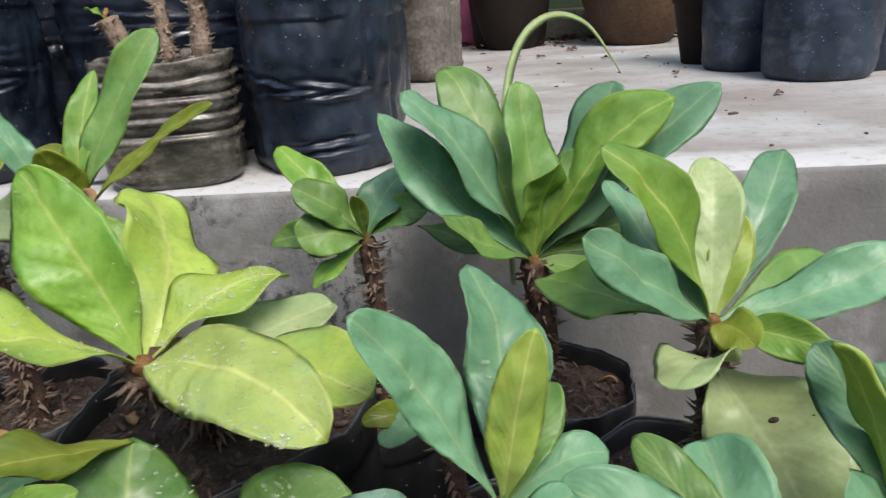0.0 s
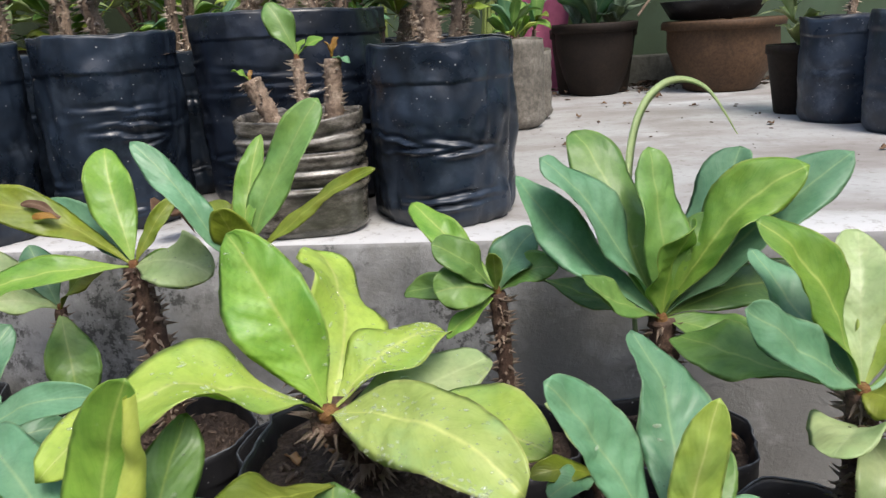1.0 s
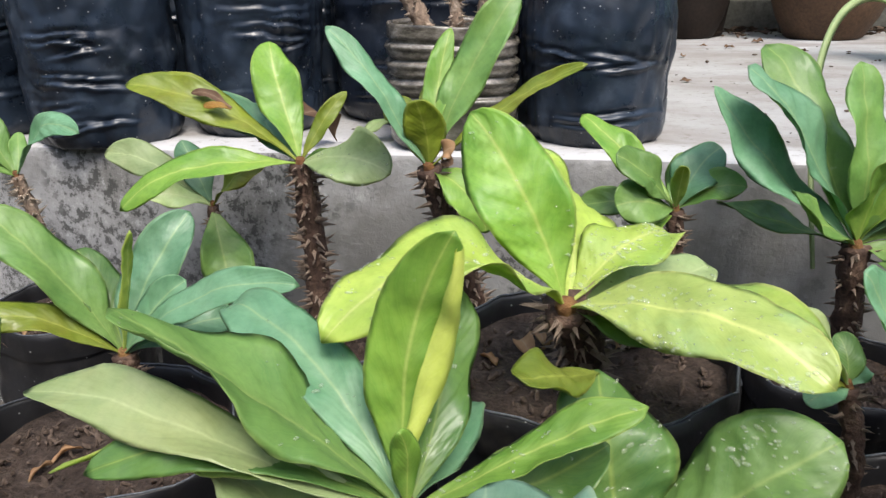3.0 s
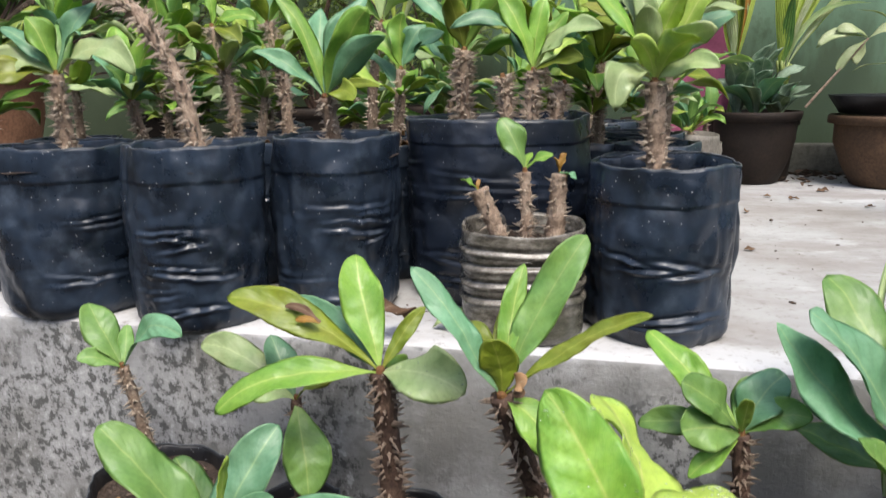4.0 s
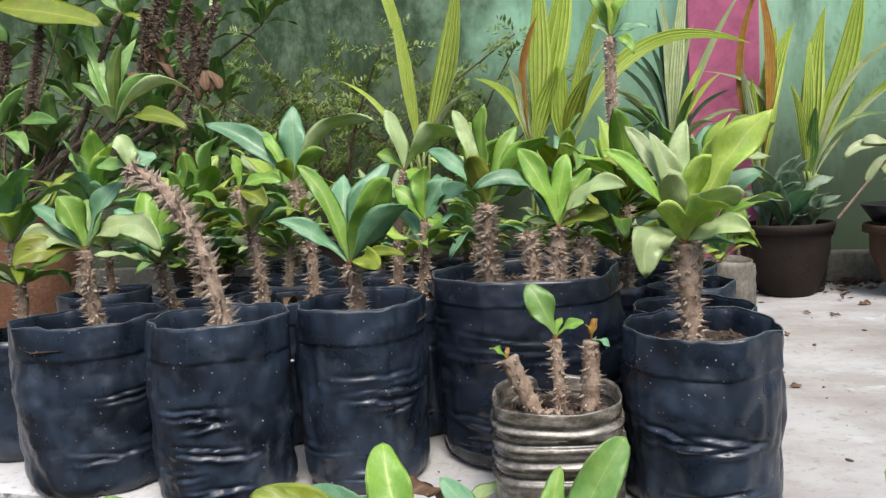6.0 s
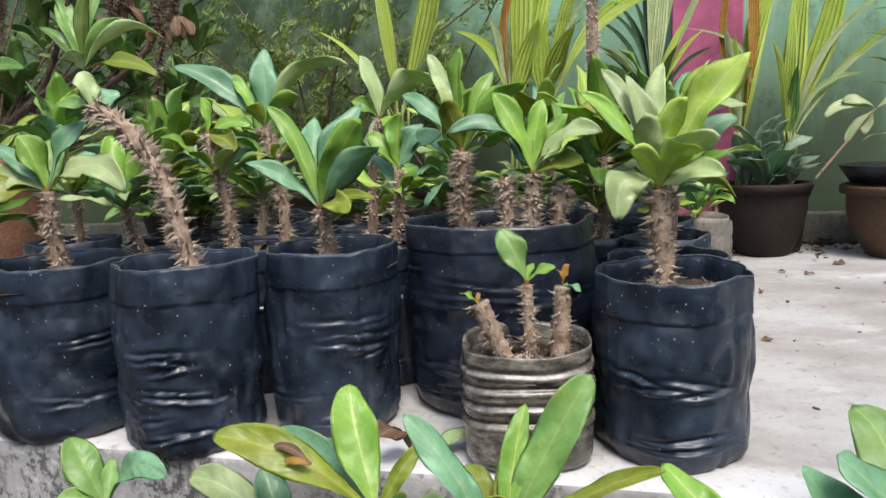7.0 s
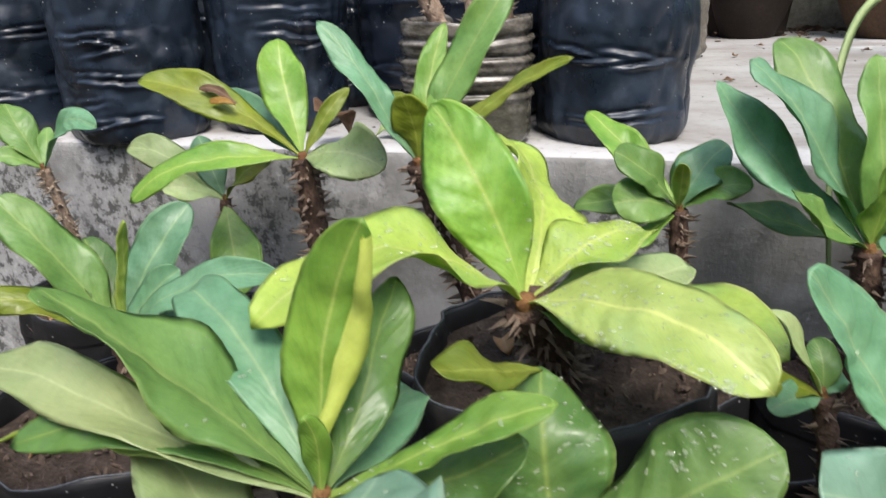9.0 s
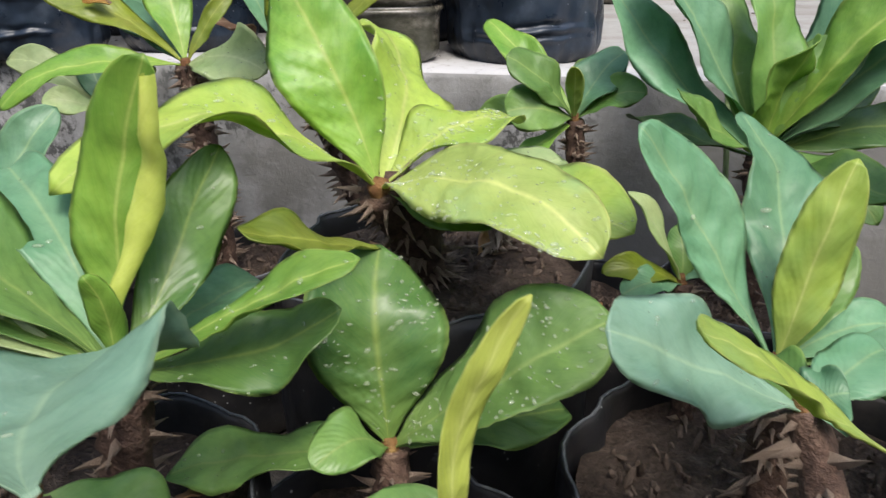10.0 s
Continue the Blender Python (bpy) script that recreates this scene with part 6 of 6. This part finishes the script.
thorn_bush("old thorny shrub with hanging brown remains in a terracotta bowl", -1.93, 1.66, 0.22, 0.385, 601, TERRACOTTA,
    [[(-1.724, 1.620, 0.752), (-1.668, 1.620, 0.886), (-1.532, 1.620, 0.950), (-1.467, 1.620, 0.972)],
     [(-1.941, 1.620, 0.746), (-1.883, 1.620, 0.869), (-1.859, 1.620, 0.969)],
     [(-2.063, 1.620, 0.752), (-2.010, 1.620, 1.036), (-1.937, 1.620, 1.320)],
     [(-1.614, 1.620, 0.731), (-1.586, 1.620, 0.955), (-1.491, 1.620, 1.137), (-1.417, 1.620, 1.243)],
     [(-1.559, 1.620, 0.728), (-1.320, 1.620, 0.976), (-1.199, 1.620, 1.175), (-1.138, 1.620, 1.222)],
     [(-1.669, 1.620, 0.734), (-1.746, 1.620, 1.013), (-1.668, 1.620, 1.245)]],
    [[(-1.228, 1.600, 1.352), (-1.281, 1.600, 1.264), (-1.333, 1.600, 1.173), (-1.356, 1.600, 1.092)],
     [(-1.263, 1.600, 1.357), (-1.265, 1.600, 1.262), (-1.310, 1.600, 1.157)],
     [(-1.183, 1.600, 1.345), (-1.203, 1.600, 1.240), (-1.240, 1.600, 1.149), (-1.222, 1.600, 1.057)],
     [(-1.114, 1.600, 1.335), (-1.138, 1.600, 1.205), (-1.178, 1.600, 1.101), (-1.217, 1.600, 1.036), (-1.251, 1.600, 0.899)],
     [(-1.651, 1.600, 1.225), (-1.675, 1.600, 1.139), (-1.707, 1.600, 1.039)],
     [(-1.778, 1.600, 1.210), (-1.773, 1.600, 1.150), (-1.803, 1.600, 1.077)],
     [(-1.328, 1.600, 1.242), (-1.330, 1.600, 1.173), (-1.323, 1.600, 1.116)],
     [(-1.220, 1.600, 1.228), (-1.196, 1.600, 1.157), (-1.177, 1.600, 1.080)]],
    [((-1.434, 1.580, 0.967), [
        (0, 78, 0.200, 0.045, 0.04, -37, "twiggy"), (0, 42, 0.171, 0.065, 0.08, -41, "green"),
        (-7, 13, 0.262, 0.045, 0.20, -44, "pale"), (161, 62, 0.195, 0.050, 0.05, -24, "green"),
        (159, 62, 0.289, 0.045, 0.05, -22, "green"), (-11, -7, 0.255, 0.060, 0.10, 48, "olive"),
        (48, 73, 0.227, 0.040, 0.05, 56, "green"), (-84, 40, 0.065, 0.050, 0.10, 25, "pale"),
        (180, 44, 0.163, 0.050, 0.10, -39, "dark")]),
    ((-1.893, 1.580, 1.307), [
        (0, -12, 0.466, 0.115, 0.03, 56, "olive"), (8, 3, 0.349, 0.100, 0.05, -46, "green"),
        (11, 3, 0.426, 0.080, 0.05, -47, "dark"), (15, 22, 0.208, 0.080, 0.05, -41, "green")]),
    ((-1.816, 1.580, 0.964), [
        (-5, 4, 0.227, 0.050, 0.10, 56, "dark"), (0, 82, 0.149, 0.060, 0.05, -28, "pale"),
        (20, 55, 0.150, 0.050, 0.05, -43, "green"), (-16, -23, 0.159, 0.050, 0.20, 37, "green"),
        (180, 28, 0.134, 0.060, 0.10, -49, "dark")]),
    ((-1.520, 1.750, 1.279), [
        (180, 42, 0.081, 0.050, 0.05, -51, "green"), (0, 27, 0.081, 0.050, 0.10, -37, "green"),
        (180, 85, 0.093, 0.040, 0.05, -35, "green"), (180, -3, 0.086, 0.050, 0.10, 46, "green"),
        (0, -22, 0.085, 0.040, 0.10, 56, "olive")]),
    ((-1.221, 1.750, 1.242), [
        (180, 62, 0.045, 0.035, 0.05, -53, "pale"), (0, 53, 0.084, 0.030, 0.10, -36, "green"),
        (-143, -24, 0.037, 0.040, 0.10, -56, "pale")])])



def fine_shrub(x, y, seed):
    """Loose shrub of thin twigs with small leaves."""
    owner = bowl_pot("potted_shrub", "loose shrub of thin twigs with tiny leaves", x, y, 0.13, 0.24, BROWN_POT, 0.6, "potted shrub")
    rr = random.Random(seed)
    verts, faces, uvs = [], [], []
    for k in range(11):
        az, el = rr.uniform(0, 6.3), rr.uniform(0.9, 1.45)
        ln = rr.uniform(0.5, 0.85)
        d = Vector((math.cos(az) * math.cos(el), math.sin(az) * math.cos(el) * 0.6, math.sin(el)))
        a = Vector((0, 0, 0.21))
        tip = a + d * ln + Vector((d.x * 0.25, d.y * 0.1, -0.05))
        me, line = tube("branch", [a, a + d * ln * 0.55, tip], 0.006, 0.0018, rr, 12, 6)
        part("branch", me, STEM_DARK, owner)
        for j, p in enumerate(line[3:]):
            ahead = (line[min(j + 4, len(line) - 1)] - line[j + 2]).normalized()
            for _ in range(2):
                twig = (ahead * 0.5 + Vector((rr.gauss(0, 1), rr.gauss(0, 0.8), rr.gauss(0.1, 0.5)))).normalized()
                reach, wide = rr.uniform(0.05, 0.12), twig.orthogonal().normalized()
                for q in range(8):
                    o = p + twig * reach * (q + 1) / 8 - Vector((0, 0, 0.02)) * (q / 8) ** 2
                    for sgn in (-1, 1):
                        u = (twig * 0.6 + wide * sgn + Vector((rr.gauss(0, 0.2), rr.gauss(0, 0.2), rr.gauss(0, 0.2)))).normalized()
                        w = u.cross(Vector((rr.gauss(0, 0.4), rr.gauss(0, 0.4), 1))).normalized()
                        s = rr.uniform(0.016, 0.034)
                        i = len(verts)
                        verts += [o, o + u * s * 0.5 + w * s * 0.17, o + u * s, o + u * s * 0.5 - w * s * 0.17]
                        uvs += [(0, 0.5), (0.5, 1), (1, 0.5), (0.5, 0)]
                        faces.append((i, i + 1, i + 2, i + 3))
    part("foliage", mesh_of("foliage", verts, faces, uvs), LEAF["twiggy"], owner, "small yellow-green leaflets", "stuff")


fine_shrub(-1.16, 2.30, 701)
fine_shrub(-0.78, 2.42, 702)
fine_shrub(-1.75, 2.35, 703)


# ---- litter on the terrace ----
def dry_leaf(x, y, z, az, size, tone, seed, lift=12, arch=0.2):
    rr = random.Random(seed)
    me, _, _ = leaf_mesh((0, 0, 0.003), az, lift, size, size * 0.5, arch, rr.uniform(-25, 25), rr, 10, 6, 0.4, 0.55, 0.25)
    ob = part("fallen_leaf", me, LEAF[tone])
    ob.location = (x, y, z)
    return tagged(ob, "curled dry fallen leaf lying on the concrete", "leaf", "fallen leaves")


dry_leaf(-0.395, 0.845, LEDGE, -110, 0.075, "dry", 1, 35)
dry_leaf(-0.37, 0.86, LEDGE, 10, 0.06, "pale", 2, 15)
for k, (x, y, az, s) in enumerate(((0.37, 2.20, 20, 0.07), (0.30, 2.05, 160, 0.05), (0.14, 1.82, 80, 0.045), (0.08, 1.41, 10, 0.04), (0.45, 1.95, 200, 0.05), (0.52, 1.60, 250, 0.05), (0.58, 1.25, 30, 0.04), (0.22, 2.1, 300, 0.05))):
    dry_leaf(x, y, LEDGE, az, s * 0.55, "dry", 20 + k, 2, 0.04)


def floor_grit():
    """Scattered soil crumbs, twigs and husks on the concrete."""
    rr = random.Random(31)
    bm = bmesh.new()
    for _ in range(300):
        x, y = rr.uniform(-1.0, 1.1), 0.83 + abs(rr.gauss(0.7, 0.6))
        if y > 2.5:
            continue
        s = 0.0012 + 0.0040 * rr.random() ** 4
        m = Matrix.Translation((x, y, LEDGE + s * 0.35)) @ Euler((0, 0, rr.uniform(0, 6))).to_matrix().to_4x4() @ Matrix.Diagonal((s * rr.uniform(0.7, 3), s * 0.8, s * 0.6, 1))
        bmesh.ops.create_icosphere(bm, subdivisions=1, radius=1, matrix=m)
    me = bpy.data.meshes.new("floor_litter")
    bm.to_mesh(me)
    bm.free()
    ob = part("floor_litter", me, SOIL_CHIP)
    tagged(ob, "scattered soil crumbs and husks on the terrace", "litter", kind="stuff")


floor_grit()


def wall_litter():
    """Swept-up soil and broken leaves lying along the foot of the wall."""
    rr = random.Random(47)
    verts, faces = [], []
    for _ in range(420):
        x, y = rr.uniform(0.02, 1.3), 2.59 - abs(rr.gauss(0, 0.13))
        s, a = rr.uniform(0.004, 0.020), rr.uniform(0, 6.3)
        u, w = Vector((math.cos(a), math.sin(a), rr.uniform(-0.15, 0.3))) * s, Vector((-math.sin(a), math.cos(a), rr.uniform(-0.2, 0.4))) * s * rr.uniform(0.3, 0.6)
        p = Vector((x, y, LEDGE + 0.4 * s + rr.uniform(0.001, 0.010)))
        k = len(verts)
        verts += [p - u, p + w * 0.9 + Vector((0, 0, 0.2 * s)), p + u, p - w + Vector((0, 0, 0.15 * s)), p - Vector((0, 0, 0.3 * s))]
        faces += [(k, k + 1, k + 3), (k + 1, k + 2, k + 3), (k, k + 4, k + 1), (k + 1, k + 4, k + 2), (k + 2, k + 4, k + 3), (k + 3, k + 4, k)]
    ob = part("wall_litter", mesh_of("wall_litter", verts, faces, smooth=False), LITTER)
    tagged(ob, "dark broken leaves and soil along the wall foot", "litter", kind="stuff")


wall_litter()


def grass_blade():
    """One long arching blade of grass among the dark rosette."""
    line = smooth_line([(0.120, 0.70, 0.30), (0.118, 0.765, 0.43), (0.132, 0.80, 0.508), (0.168, 0.835, 0.541), (0.214, 0.86, 0.530), (0.256, 0.88, 0.474)], 40)
    verts, faces, uvs = [], [], []
    n = len(line)
    for j, p in enumerate(line):
        s = j / (n - 1)
        t = (line[min(j + 1, n - 1)] - line[max(j - 1, 0)]).normalized()
        w = t.cross(Vector((0.5, -0.8, 0.3))).normalized() * (0.0046 * min(1, 0.5 + s * 2) * (1 - s ** 3) + 0.0006)
        up = w.cross(t).normalized() * 0.0006
        verts += [p - w, p - up, p + w, p + up * 0.4]
        uvs += [(s, 0), (s, 0.5), (s, 1), (s, 0.5)]
    for j in range(n - 1):
        for q in range(4):
            e = (q + 1) % 4
            faces.append((j * 4 + q, j * 4 + e, j * 4 + 4 + e, j * 4 + 4 + q))
    ob = part("grass_blade", mesh_of("grass_blade", verts, faces, uvs), LEAF["pale"])
    tagged(ob, "single long arching blade of green grass", "grass")


grass_blade()
